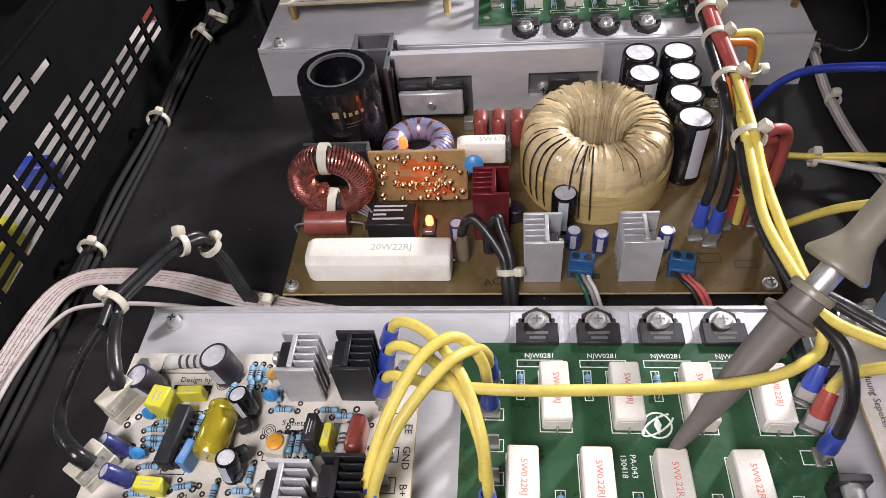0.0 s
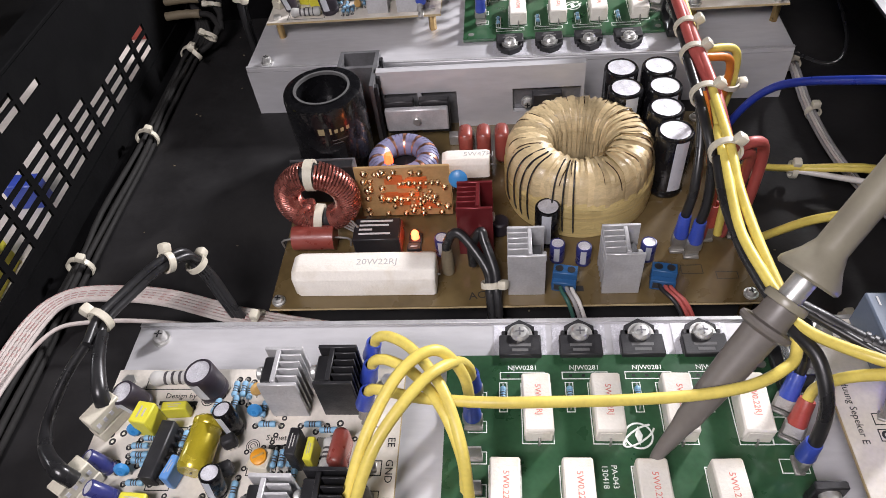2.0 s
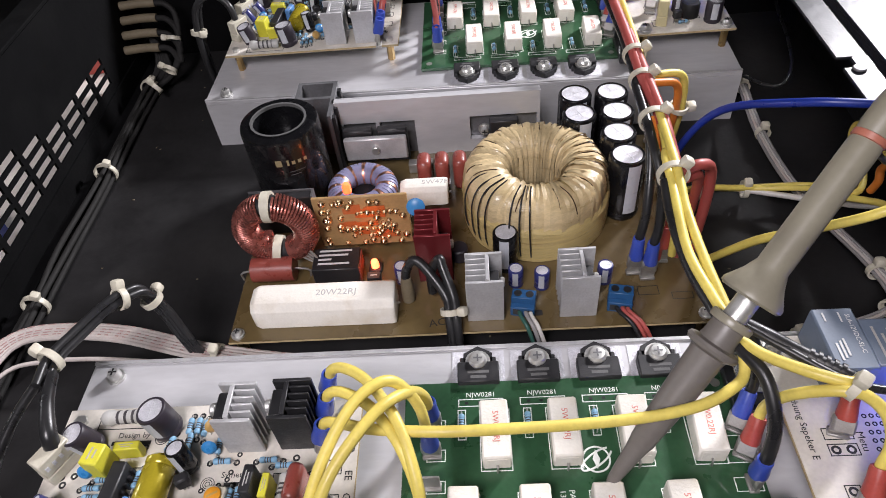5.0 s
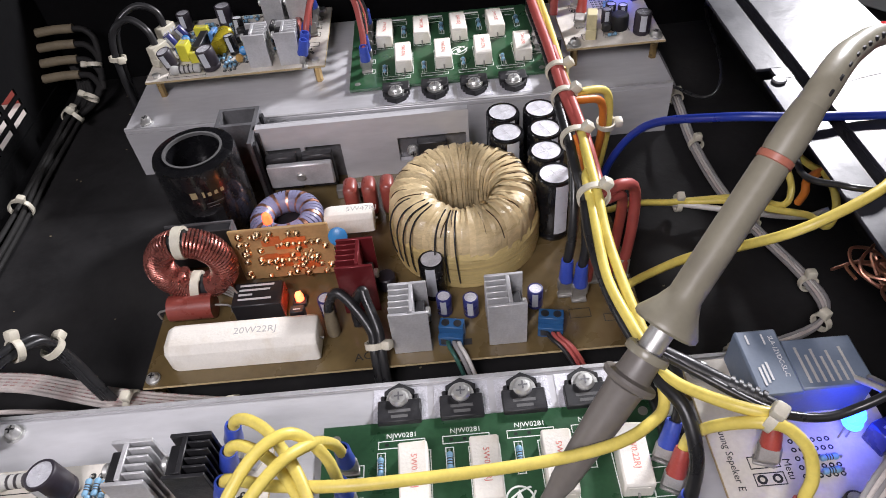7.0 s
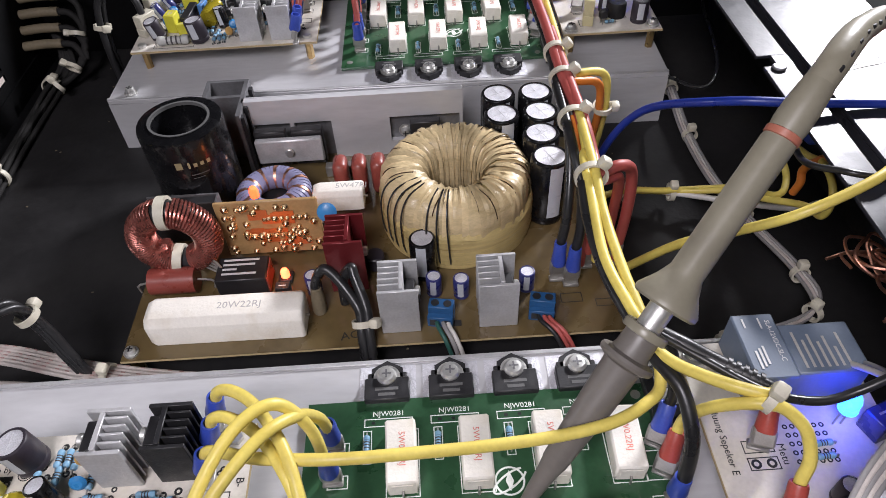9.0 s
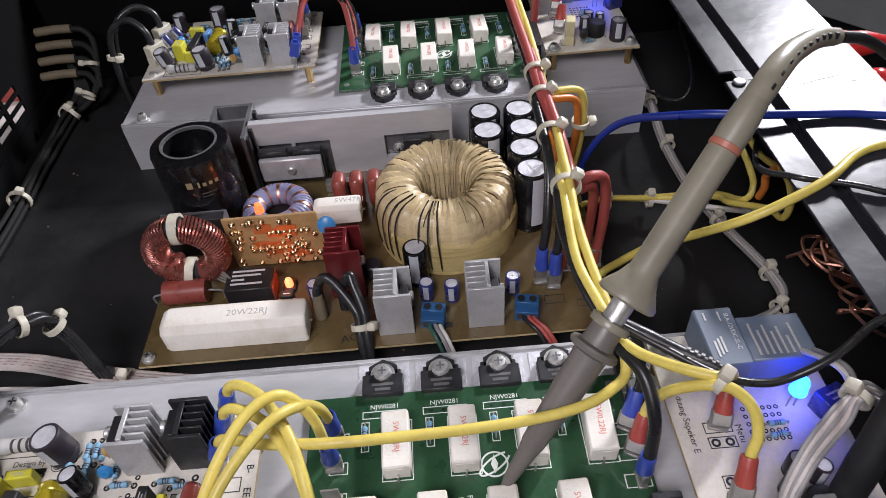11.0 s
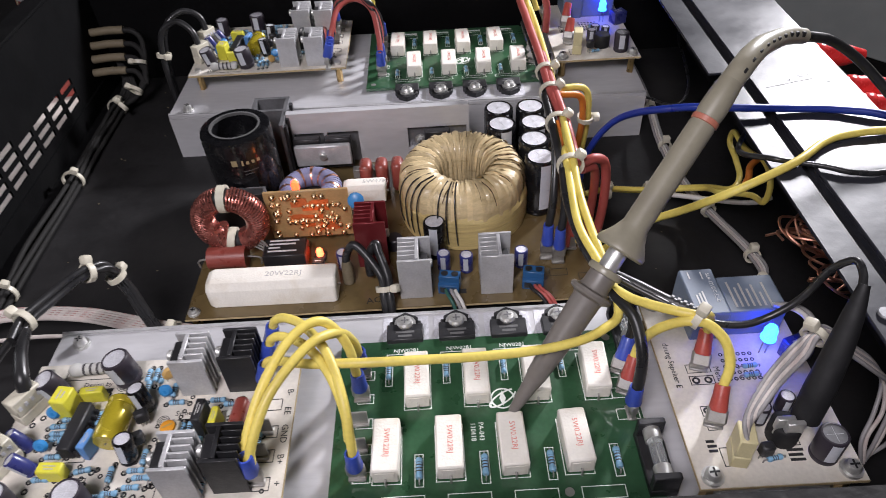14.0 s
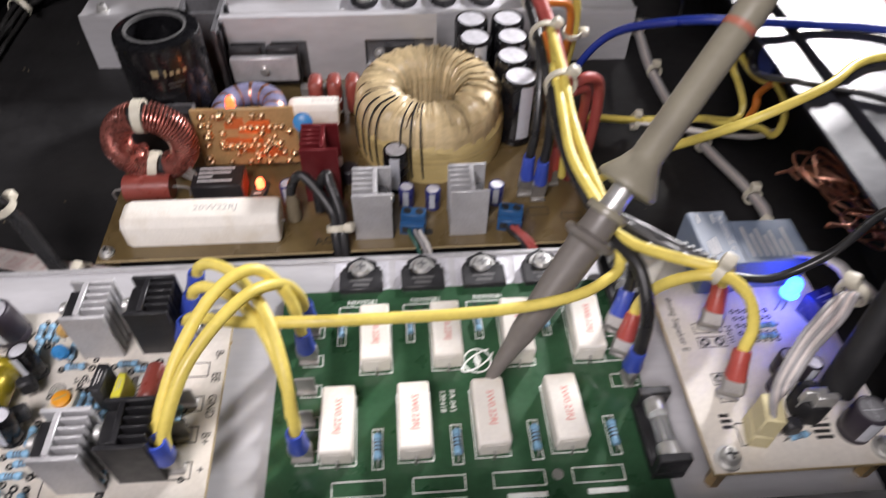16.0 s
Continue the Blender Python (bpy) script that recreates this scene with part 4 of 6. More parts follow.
    part("case_print", merge(*[sp(0.1135 + 0.0013 * k, 0.1142 + 0.0013 * k, -0.0225 + 0.0008 * k, -0.0160 + 0.0008 * k, zc, zc + 0.0001) for k in range(3)],
                             sp(0.1185, 0.1190, -0.0080, -0.0040, zc, zc + 0.0001), sp(0.1135, 0.1141, -0.0075, -0.0040, zc, zc + 0.0001)), INK_WHITE, case)
    letters("SLA-12VDC-SL-C", 0.0021, INK_WHITE, case, pose(0.1212, oy - s * 0.0125, zc, 0, 0, -90))
    part("case_print", merge(*[sp(0.1270 + 0.0022 * k, 0.1278 + 0.0022 * k, -0.0225, -0.0225 + (0.013, 0.010, 0.012, 0.009, 0.011, 0.007, 0.012)[k], TW + 0.0142, TW + 0.0143) for k in range(7)]), INK_GREY, case)
    led = thing("blue_lamp", "lit blue light on the protection board", "indicator light", "blue lights")
    b = lathe([(0, 0), (0.0029, 0), (0.0029, 0.0008), (0.0025, 0.0008), (0.0025, 0.0045), (0.0018, 0.0064), (0, 0.0072)], 16)
    part("dome", b, LED_BLUE, led, m=at(0.1362, -0.0335, TW + 0.0085))
    part("leg", merge(*[rod(0.0003, 0.0085, (0.1362 + d, oy - s * 0.0335, TW), 6) for d in (-0.0012, 0.0012)]), TIN, led)
    place(film_box, at(0.1470, -0.0360, TW, 20), 0.0095, 0.0075, 0.0085, "navy")
    place(plug_housing, at(0.1118, -0.0755, TW, 78), 0.0086, 0.0058, 0.0150, True)
    for x, y in ((0.1235, -0.0620), (0.1270, -0.0560)):
        place(electrolytic, pose(x, oy + s * y, TW), 0.0030, 0.0085, "grey")
    place(electrolytic, pose(0.1400, oy - s * 0.0765, TW), 0.0046, 0.0125, "grey", True)
    # a round black capacitor, drawn as a plain drum
    drum = thing("inductor", "matt black round capacitor body on the protection board", "inductor", "drum inductors")
    part("drum", lathe([(0, 0), (0.0050, 0), (0.0052, 0.0006), (0.0052, 0.0076), (0.0046, 0.0084), (0.0018, 0.0086), (0, 0.0080)], 22), BOOT_BLACK, drum, m=pose(0.1290, oy - s * 0.0690, TW))
    place(electrolytic, pose(0.1333, oy - s * 0.0586, TW), 0.0027, 0.0085, "grey")
    place(small_transistor, at(0.1200, -0.0765, TW, 5))
    place(axial_resistor, at(0.1235, -0.0775, TW, 10), 0.0052, 0.001, "blue")
    place(axial_resistor, at(0.1290, -0.0400, TW, 4), 0.0052, 0.001, "blue")
    place(axial_resistor, at(0.1280, -0.0440, TW, 4), 0.0052, 0.001, "blue")
    place(push_terminal, at(0.1102, -0.0392, TW, -20), "red", -40)
    place(push_terminal, at(0.1080, -0.0632, TW, -20), "red", -40)


amp_module(0.0, 1, True, 0.0460)
amp_module(0.196, -1, False, 0.0440)

# ---------------------------------------------------------------- the power supply between them
TP = 0.0137
ps = thing("power_board", "olive brown power supply board on short posts", "circuit board")
part("laminate", span(-0.1080, 0.1000, 0.0297, 0.1560, TP - 0.0016, TP), BROWN_PCB, ps)
part("board_edge", span(-0.1082, 0.1002, 0.0295, 0.1562, TP - 0.0013, TP - 0.0004), PCB_EDGE, ps)
for x in (-0.1045, 0.0955):
    for y in (0.0335, 0.1500):
        part("post", rod(0.0026, TP - 0.0016, (x, y, 0), 6), BRASS, ps)
        place(screw_head, pose(x, y, TP), 0.0022, 0.0030)
letters("AC", 0.0055, SILK_BLACK, ps, pose(-0.0172, 0.0351, TP + 0.0001, 0, 0, 8))
part("board_print", merge(outline(0.0360, 0.0400, 0.036, 0.040, TP), outline(0.0700, 0.0790, 0.045, 0.050, TP), span(0.024, 0.028, 0.0365, 0.0395, TP, TP + 0.0001),
                          outline(0.084, 0.093, 0.042, 0.046, TP)), SILK_BLACK, ps)
r20 = place(big_cement, pose(-0.0658, 0.0432, TP, 0, 0, -0.4), 0.0625, 0.0145, 0.0138, "20W22RJ", 0.0046)
place(big_cement, pose(-0.0225, 0.1010, TP + 0.012), 0.0225, 0.0095, 0.0105, "5W47RJ", 0.0042)
film = thing("film_capacitor", "brick red axial film capacitor lying on the board", "capacitor")
part("body", tube([(-0.1025, 0.0660, TP + 0.0058), (-0.0930, 0.0660, TP + 0.0058), (-0.0830, 0.0660, TP + 0.0058)], 0.0058, 18, 2), RED_FILM, film)
part("lead", tube([(-0.1085, 0.0655, TP), (-0.1075, 0.0655, TP + 0.005), (-0.0930, 0.0660, TP + 0.0058), (-0.0775, 0.0660, TP + 0.005), (-0.0768, 0.066, TP)], 0.0005, 8, 3), TIN, film)
relay = thing("relay", "black board relay with pale printing on top", "relay")
case = part("case", span(-0.0735, -0.0522, 0.0595, 0.0730, TP, TP + 0.0105, 0.0004), BLACK_EPOXY, relay)
part("case_print", merge(*[span(-0.0710, -0.0710 + w, 0.0705 - 0.0026 * k, 0.0716 - 0.0026 * k, TP + 0.0105, TP + 0.0106) for k, w in enumerate((0.0150, 0.0135, 0.0060, 0.0145))]), INK_WHITE, case)
part("side_label", span(-0.0522, -0.0518, 0.0600, 0.0725, TP + 0.001, TP + 0.0095), RED_FILM, relay)
neon = thing("red_lamp", "lit warm red light on the power board", "indicator light", "red lights")
part("dome", lathe([(0, 0), (0.0019, 0), (0.0019, 0.0026), (0.0014, 0.0040), (0, 0.0045)], 16), LED_WARM, neon, m=pose(-0.0462, 0.0680, TP + 0.0020))
part("base", span(-0.0492, -0.0432, 0.0650, 0.0710, TP, TP + 0.0020, 0.0003), BLACK_PLASTIC, neon)
point_lamp("red_glow", (-0.0462, 0.0620, TP + 0.0125), 0.002, 0.0016, (1.0, 0.25, 0.06))
chip = thing("chip", "small black module beside the red light", "chip")
part("case", span(-0.0485, -0.0425, 0.0560, 0.0600, TP, TP + 0.0075, 0.0003), BLACK_EPOXY, chip)
part("case_print", span(-0.0470, -0.0440, 0.0575, 0.0580, TP + 0.0075, TP + 0.0076), INK_WHITE, chip)
neon = thing("red_lamp", "lit red light behind the upright card", "indicator light", "red lights")
part("dome", lathe([(0, 0), (0.0021, 0), (0.0021, 0.003), (0.0015, 0.0048), (0, 0.0053)], 16), LED_RED, neon, m=pose(-0.0580, 0.0955, 0.0385))
part("leg", merge(*[rod(0.0003, 0.0385 - TP, (-0.0580 + d, 0.0955, TP), 6) for d in (-0.001, 0.001)]), TIN, neon)
point_lamp("red_glow", (-0.0545, 0.0905, 0.0460), 0.002, 0.0016, (1.0, 0.20, 0.05))
point_lamp("red_glow", (-0.0490, 0.0745, 0.0345), 0.003, 0.0009, (1.0, 0.25, 0.06))

# the upright amber card with its solder side forward
card = thing("control_card", "upright amber circuit card dotted with golden solder joints", "circuit card")
part("laminate", span(-0.0715, -0.0285, 0.0805, 0.0821, TP + 0.004, TP + 0.0345, 0.0004), CARD_PCB, card)
rng = random.Random(9)
for k in range(16):
    part("trace", box(rng.uniform(0.004, 0.012), 0.0003, rng.uniform(0.002, 0.006), (rng.uniform(-0.058, -0.034), 0.08048 - 0.00003 * k, rng.uniform(TP + 0.007, TP + 0.027))), CARD_TRACE, card)
dots = [(-0.0640 + 0.0030 * k, TP + 0.0150) for k in range(1, 10)] + [(-0.0500 + 0.0026 * k, TP + 0.0250) for k in range(7)] + [(-0.0680 + 0.0085 * k, TP + 0.0060) for k in range(5)]
dots += [(rng.uniform(-0.069, -0.031), rng.uniform(TP + 0.007, TP + 0.032)) for _ in range(40)]
for x, z in dots:
    r = rng.uniform(0.0010, 0.0016)
    part("solder_joint", lathe([(r * 1.3, 0), (r, r * 0.7), (r * 0.4, r * 1.4), (0, r * 1.5)], 8), SOLDER, card, m=pose(x, 0.0805, z, 90))

# the small standing choke
choke = thing("toroid_choke", "standing toroid choke wound with shiny copper wire", "toroid choke")
cx, cy, cz, R, rr = -0.0888, 0.0745, 0.0370, 0.0137, 0.0055
part("core", tube([(cx + R * math.cos(a), cy, cz + R * math.sin(a)) for a in np.linspace(0, 2 * math.pi, 49)], rr * 0.92, 14, 1, soft=False), BLACK_PLASTIC, choke)
for a0, a1 in ((100, 252), (-72, 80)):
    turns = 31
    pts = []
    for k in range(turns * 12 + 1):
        f = k / (turns * 12)
        a, ph = radians(a0 + (a1 - a0) * f), 2 * math.pi * turns * f
        q = R + rr * math.cos(ph)
        pts.append((cx + q * math.cos(a), cy + rr * 1.15 * math.sin(ph), cz + q * math.sin(a)))
    part("winding", tube(pts, 0.00062, 6, 1, soft=False), COPPER, choke)
for a in (90, 262):
    m = pose(cx + R * math.cos(radians(a)), cy, cz + R * math.sin(radians(a)), 0, 90 - a, 0)
    part("clamp", lathe([(rr * 1.02, -0.0019), (rr * 1.28, -0.0019), (rr * 1.28, 0.0019), (rr * 1.02, 0.0019), (rr * 1.02, -0.0019)], 16, pose(0, 0, 0, 0, 90)), NYLON, choke, m=m)
part("foot", span(cx - 0.004, cx + 0.004, cy - 0.005, cy + 0.005, TP, TP + 0.0065, 0.0008), NYLON, choke)
part("lead", merge(tube([(cx + 0.010, cy, 0.028), (cx + 0.014, cy - 0.003, 0.021), (cx + 0.016, cy - 0.004, TP)], 0.0012, 8, 4), tube([(cx - 0.008, cy, 0.034), (cx - 0.002, cy - 0.002, 0.037), (cx - 0.004, cy - 0.001, 0.030)], 0.0012, 8, 4)), COPPER, choke)

for k in range(4):
    part("lead", tube([(cx + 0.0125 - 0.0012 * k, cy - 0.004, 0.0275 - 0.0016 * k), (cx + 0.0170, cy - 0.0070, 0.0240 - 0.0018 * k), (cx + 0.0190 - 0.0015 * k, cy - 0.0085, TP)], 0.00055, 6, 4), TIN, choke)

# the flat striped choke
choke = thing("toroid_choke", "flat toroid choke wound in lilac and copper wire", "toroid choke")
cx, cy, cz, R = -0.0540, 0.1105, 0.0262, 0.0120
part("core", tube([(cx + R * math.cos(a), cy + R * math.sin(a), cz) for a in np.linspace(0, 2 * math.pi, 41)], 0.0046, 14, 1, soft=False), BLACK_PLASTIC, choke)
for k in range(44):
    a = 2 * math.pi * k / 44
    b = ring_strip(0.0056, 0.0044, -0.0008, 0.0008, 12)
    part("turn", b, COPPER_BARE if k % 4 == 3 else CHOKE_BLUE, choke, m=pose(cx + R * math.cos(a), cy + R * math.sin(a), cz, 0, 0, math.degrees(a)) @ pose(0, 0, 0, 90))
part("stand", rod(0.009, 0.0080, (cx, cy, TP), 16), BLACK_PLASTIC, choke)

# the main toroid: overlapping bands of tape
toroid = thing("main_toroid", "large toroid transformer wrapped in golden woven tape", "transformer")
cx, cy = 0.0303, 0.1015
rng = random.Random(3)


def section(ph, grow):
    """Rounded rectangle round the ring's cross-section: radius from the axis, height."""
    ri, ro, h = 0.0130 - grow, 0.0326 + grow, 0.0318 + 2 * grow
    w, hh = (ro - ri) / 2, h / 2
    x, y = math.cos(ph), math.sin(ph)
    n = 3.0
    k = (abs(x) ** n + abs(y) ** n) ** (-1 / n)
    return (ri + ro) / 2 + w * x * k, hh + hh * y * k - grow


bm = bmesh.new()
under = [[bm.verts.new((r * math.cos(a), r * math.sin(a), max(0.0, z))) for r, z in (section(2 * math.pi * j / 28, -0.0002) for j in range(28))] for a in np.linspace(0, 2 * math.pi, 64, endpoint=False)]
for i in range(64):
    for j in range(28):
        bm.faces.new((under[i][j], under[i][(j + 1) % 28], under[(i + 1) % 64][(j + 1) % 28], under[(i + 1) % 64][j]))
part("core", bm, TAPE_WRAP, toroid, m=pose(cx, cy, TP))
BANDS = 52
for k in range(BANDS):
    a0 = 2 * math.pi * (k + rng.uniform(-0.25, 0.25)) / BANDS
    wide = 2 * math.pi / BANDS * rng.uniform(1.5, 2.3)
    wob = [rng.uniform(-0.0003, 0.0003) for _ in range(5)]
    lift = rng.uniform(0.0000, 0.0006)
    skew = rng.uniform(-0.04, 0.04)
    bm = bmesh.new()
    rows = []
    for i in range(5):
        f = i / 4
        row = []
        for j in range(28):
            ph = 2 * math.pi * j / 28
            r, z = section(ph, lift + (0.0010 + 0.0004 * math.sin(3.1 * k)) * (1 - f) ** 2 + 0.00022 * math.sin(7 * f + 2.3 * j + k) + 0.00038 * (i % 2) + wob[(i + k) % 5] * math.sin(j * 0.9 + k))
            a = a0 + wide * f + skew * math.sin(ph)
            row.append(bm.verts.new((r * math.cos(a), r * math.sin(a), max(0.0, z))))
        rows.append(row)
    for p, q in zip(rows, rows[1:]):
        for j in range(28):
            bm.faces.new((p[j], p[(j + 1) % 28], q[(j + 1) % 28], q[j]))
    part("tape_band", bm, TAPE, toroid, m=pose(cx, cy, TP))
for a in (-160, -149, -142, -134, -113, -105, -97):
    pts = []
    top = a + rng.uniform(-5, 5)
    for j in range(15):
        f = j / 14
        ph = -1.2 + (math.pi - 0.1) * f
        r, z = section(ph, 0.0032 - 0.0018 * max(0, min(1, ph - 0.3)))
        b = radians(a + (top - a) * f)
        pts.append((cx + r * math.cos(b), cy + r * math.sin(b), TP + max(0, z)))
    part("turn", tube(pts, 0.00038, 6, 2), WIRE_BLACK, toroid, "black lacquered wire turn")
# winding wires that show between the tapes on the top
for k in range(18):
    a = 360 * (k + rng.uniform(-0.4, 0.4)) / 18
    f0, f1, lean = rng.uniform(0.05, 0.6), rng.uniform(1.4, 2.5), rng.uniform(-7, 7)
    pts = []
    for j in range(8):
        ph = f0 + (f1 - f0) * j / 7
        r, z = section(ph, 0.0013 - 0.0009 * abs(j - 3.5) / 3.5)
        b = radians(a + lean * j / 7)
        pts.append((cx + r * math.cos(b), cy + r * math.sin(b), TP + z))
    part("turn", tube(pts, 0.00024, 6, 2), WINDING_BROWN, toroid)

bm = bmesh.new()
rows = []
for i in range(9):
    ring_row = []
    for j in range(64):
        a = 2 * math.pi * j / 64
        top = 0.0195 + 0.0010 * math.sin(3 * a + 1) + 0.0006 * math.sin(11 * a)
        z = 0.0004 + (top - 0.0004) * i / 8
        r = 0.0344 + 0.0003 * math.sin(math.pi * i / 8) + 0.00022 * math.sin(7 * a + 2.6 * i) + 0.0002 * (i % 2) - (0.0009 if i == 8 else 0)
        ring_row.append(bm.verts.new((r * math.cos(a), r * math.sin(a), z)))
    rows.append(ring_row)
for p, q in zip(rows, rows[1:]):
    for j in range(64):
        bm.faces.new((p[j], p[(j + 1) % 64], q[(j + 1) % 64], q[j]))
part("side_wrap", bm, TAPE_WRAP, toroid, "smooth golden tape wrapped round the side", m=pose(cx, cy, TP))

# bulk capacitors
cap = thing("main_capacitor", "big black screw-top capacitor with gold printing", "capacitor")
R, H = 0.0187, 0.0632 - TP
body = part("sleeve", lathe([(0, 0), (R * 0.96, 0), (R, 0.001), (R, H - 0.0022), (R * 0.975, H - 0.0006), (R * 0.92, H), (R * 0.70, H), (R * 0.68, H - 0.0008)], 48), BLACK_SLEEVE, cap, m=pose(-0.0890, 0.1210, TP))
part("recess", lathe([(R * 0.68, H - 0.0008), (R * 0.66, H - 0.013), (0, H - 0.013)], 40), BLACK_SLEEVE, cap, m=pose(-0.0890, 0.1210, TP))
# a paler rim paints in the ring of light round the recess
part("rim", lathe([(R * 0.705, H + 0.0001), (R * 0.72, H + 0.0006), (R * 0.66, H + 0.0006), (R * 0.66, H - 0.001)], 40), INK_DIM, cap, m=pose(-0.0890, 0.1210, TP))


def wrapped(material, r, a0, a1, z0, z1, parent, m, name):
    bm = bmesh.new()
    lo = [bm.verts.new((r * math.cos(a), r * math.sin(a), z0)) for a in np.linspace(radians(a0), radians(a1), 8)]
    hi = [bm.verts.new((v.co.x, v.co.y, z1)) for v in lo]
    for k in range(7):
        bm.faces.new((lo[k], lo[k + 1], hi[k + 1], hi[k]))
    return part(name, bm, material, parent, m=m)


for a0, a1, z0, z1, mt in ((-93, -84, 0.0362, 0.0398, INK_GOLD), (-77, -74, 0.0362, 0.0394, INK_GOLD), (-70, -65, 0.0364, 0.0384, INK_GOLD), (-61, -56, 0.0364, 0.0384, INK_GOLD), (-52, -47, 0.0364, 0.0384, INK_GOLD),
                           (-76, -52, 0.0322, 0.0327, INK_DIM), (-76, -60, 0.0304, 0.0308, INK_DIM)):
    wrapped(mt, R + 0.0001, a0, a1, z0, z1, cap, pose(-0.0890, 0.1210, TP), "printing")
for x, y in ((0.0540, 0.1485), (0.0722, 0.1485), (0.0540, 0.1318), (0.0722, 0.1320), (0.0700, 0.1154), (0.0712, 0.0987)):
    place(electrolytic, pose(x, y, TP, 0, 0, 25), 0.0083, 0.0345, "black")
place(electrolytic, pose(0.0140, 0.0665, TP), 0.0056, 0.0215, "black")
for x, y in ((0.0178, 0.0550), (0.0290, 0.0530), (0.0565, 0.0545), (-0.0330, 0.0600)):
    place(electrolytic, pose(x, y, TP, 0, 0, 0), 0.0033, 0.0105, "navy")
small = solid("inductor", rod(0.0042, 0.0075, (-0.0072, 0.0725, TP), 18, 0.0006), LABEL_GREY, "small dark drum inductor", "inductor")
for x in (0.0038, 0.0427):
    place(heat_sink, pose(x, 0.0432, TP), "silver", 0.0258)
place(heat_sink, pose(-0.0176, 0.0670, TP), "maroon", 0.0300)
place(disc, pose(-0.0250, 0.0790, TP + 0.022), 0.0042, "blue")
for x in (0.0200, 0.0608):
    place(terminal_block, pose(x, 0.0402, TP, 0, 0, -11))
for x in (-0.0235, -0.0145, -0.0055):
    place(dipped, pose(x, 0.1235, TP, 0, 0, 90), 0.0115, 0.0070, 0.0190, "red")

# the aluminium plate with its clamped switches, and the dark bracket
plate = thing("heat_plate", "upright aluminium heat plate with cut windows", "heat plate")
Y = 0.1510
part("plate", pierced([-0.0700, -0.0668, -0.0490, -0.0470, -0.0285, 0.0005, 0.0355, 0.0370], [TP, 0.0220, 0.0365, 0.0500], {(1, 0), (1, 1), (3, 0), (3, 1), (5, 1)}, 0.003, pose(0, Y + 0.003, 0, 90)), ALU, plate)
part("flange", span(-0.0700, 0.0370, Y + 0.003, Y + 0.0045, 0.0480, 0.0500, 0.0004), ALU, plate)
part("clamp", merge(box(0.0325, 0.0035, 0.0135, (-0.0490, 0.1395, 0.0222), 0.0006)), ALU_BRIGHT, plate)
part("clamp_screw", rod(0.0022, 0.0018, (-0.0490, 0.1378, 0.0290), 12, 0.0004, rot=(90, 0, 0)), STEEL, plate)
for x in (-0.0580, -0.0400):
    part("switch", box(0.0155, 0.0045, 0.0205, (x, 0.1440, TP + 0.004), 0.0006), BLACK_EPOXY, plate)
part("backing", span(-0.0668, 0.0355, Y + 0.0032, Y + 0.005, TP, 0.0365), ALU_DARK, plate)
part("switch", box(0.0150, 0.0045, 0.0200, (0.0180, 0.1470, TP + 0.003), 0.0006), BLACK_EPOXY, plate)
place(screw_head, pose(0.0080, 0.1505, 0.0290, 90), 0.0024, 0.004)
rail = solid("rail", span(-0.0330, -0.0200, 0.1350, 0.1400, TP, TP + 0.0060, 0.0004), TIN, "small tinned rail beside the red capacitors", "rail")
bracket = thing("bracket", "dark grey square channel bracket behind the main capacitor", "bracket")
part("channel", merge(span(-0.0900, -0.0690, 0.1700, 0.1720, 0, 0.0500), span(-0.0710, -0.0690, 0.1400, 0.1700, 0, 0.0500), span(-0.0900, -0.0880, 0.1450, 0.1700, 0, 0.0500), span(-0.0880, -0.0710, 0.1560, 0.1580, 0, 0.0500)), ALU_DARK, bracket)
part("rib", merge(*[span(-0.0690, -0.0672, 0.1410 + 0.008 * k, 0.1440 + 0.008 * k, 0, 0.0480) for k in range(4)]), BLACK_PLASTIC, bracket)
block = thing("filter_block", "black flat filter block with a pale top edge", "filter")
part("case", span(-0.1070, -0.0760, 0.0950, 0.1000, TP, TP + 0.0230, 0.0004), BLACK_EPOXY, block)
part("edge", merge(span(-0.1070, -0.0760, 0.1000, 0.1008, TP, TP + 0.0236), span(-0.0760, -0.0752, 0.0950, 0.1008, TP, TP + 0.0236)), ALU_DARK, block)

# ---------------------------------------------------------------- wiring
YR = 0.00175
LOOP = "thick yellow wire arching between blue spade terminals"
cable("wire", [(-0.0475, -0.0755, 0.0580), (-0.0465, -0.0720, 0.0640), (-0.0400, -0.0600, 0.0745), (-0.0285, -0.0450, 0.0790), (-0.0205, -0.0350, 0.0730), (-0.0170, -0.0285, 0.0600), (-0.0165, -0.0250, 0.0450)], YR, WIRE_YELLOW, LOOP, group="yellow loop wires")
cable("wire", [(-0.0495, -0.0745, 0.0560), (-0.0490, -0.0700, 0.0630), (-0.0430, -0.0560, 0.0740), (-0.0345, -0.0420, 0.0800), (-0.0250, -0.0345, 0.0790), (-0.0180, -0.0350, 0.0660), (-0.0165, -0.0365, 0.0450)], YR, WIRE_YELLOW, LOOP, group="yellow loop wires")
cable("wire", [(-0.0480, -0.0205, 0.0595), (-0.0462, -0.0210, 0.0655), (-0.0410, -0.0230, 0.0690), (-0.0330, -0.0295, 0.0710), (-0.0235, -0.0430, 0.0715), (-0.0180, -0.0575, 0.0660), (-0.0163, -0.0668, 0.0560), (-0.0163, -0.0690, 0.0450)], YR, WIRE_YELLOW, LOOP, group="yellow loop wires")
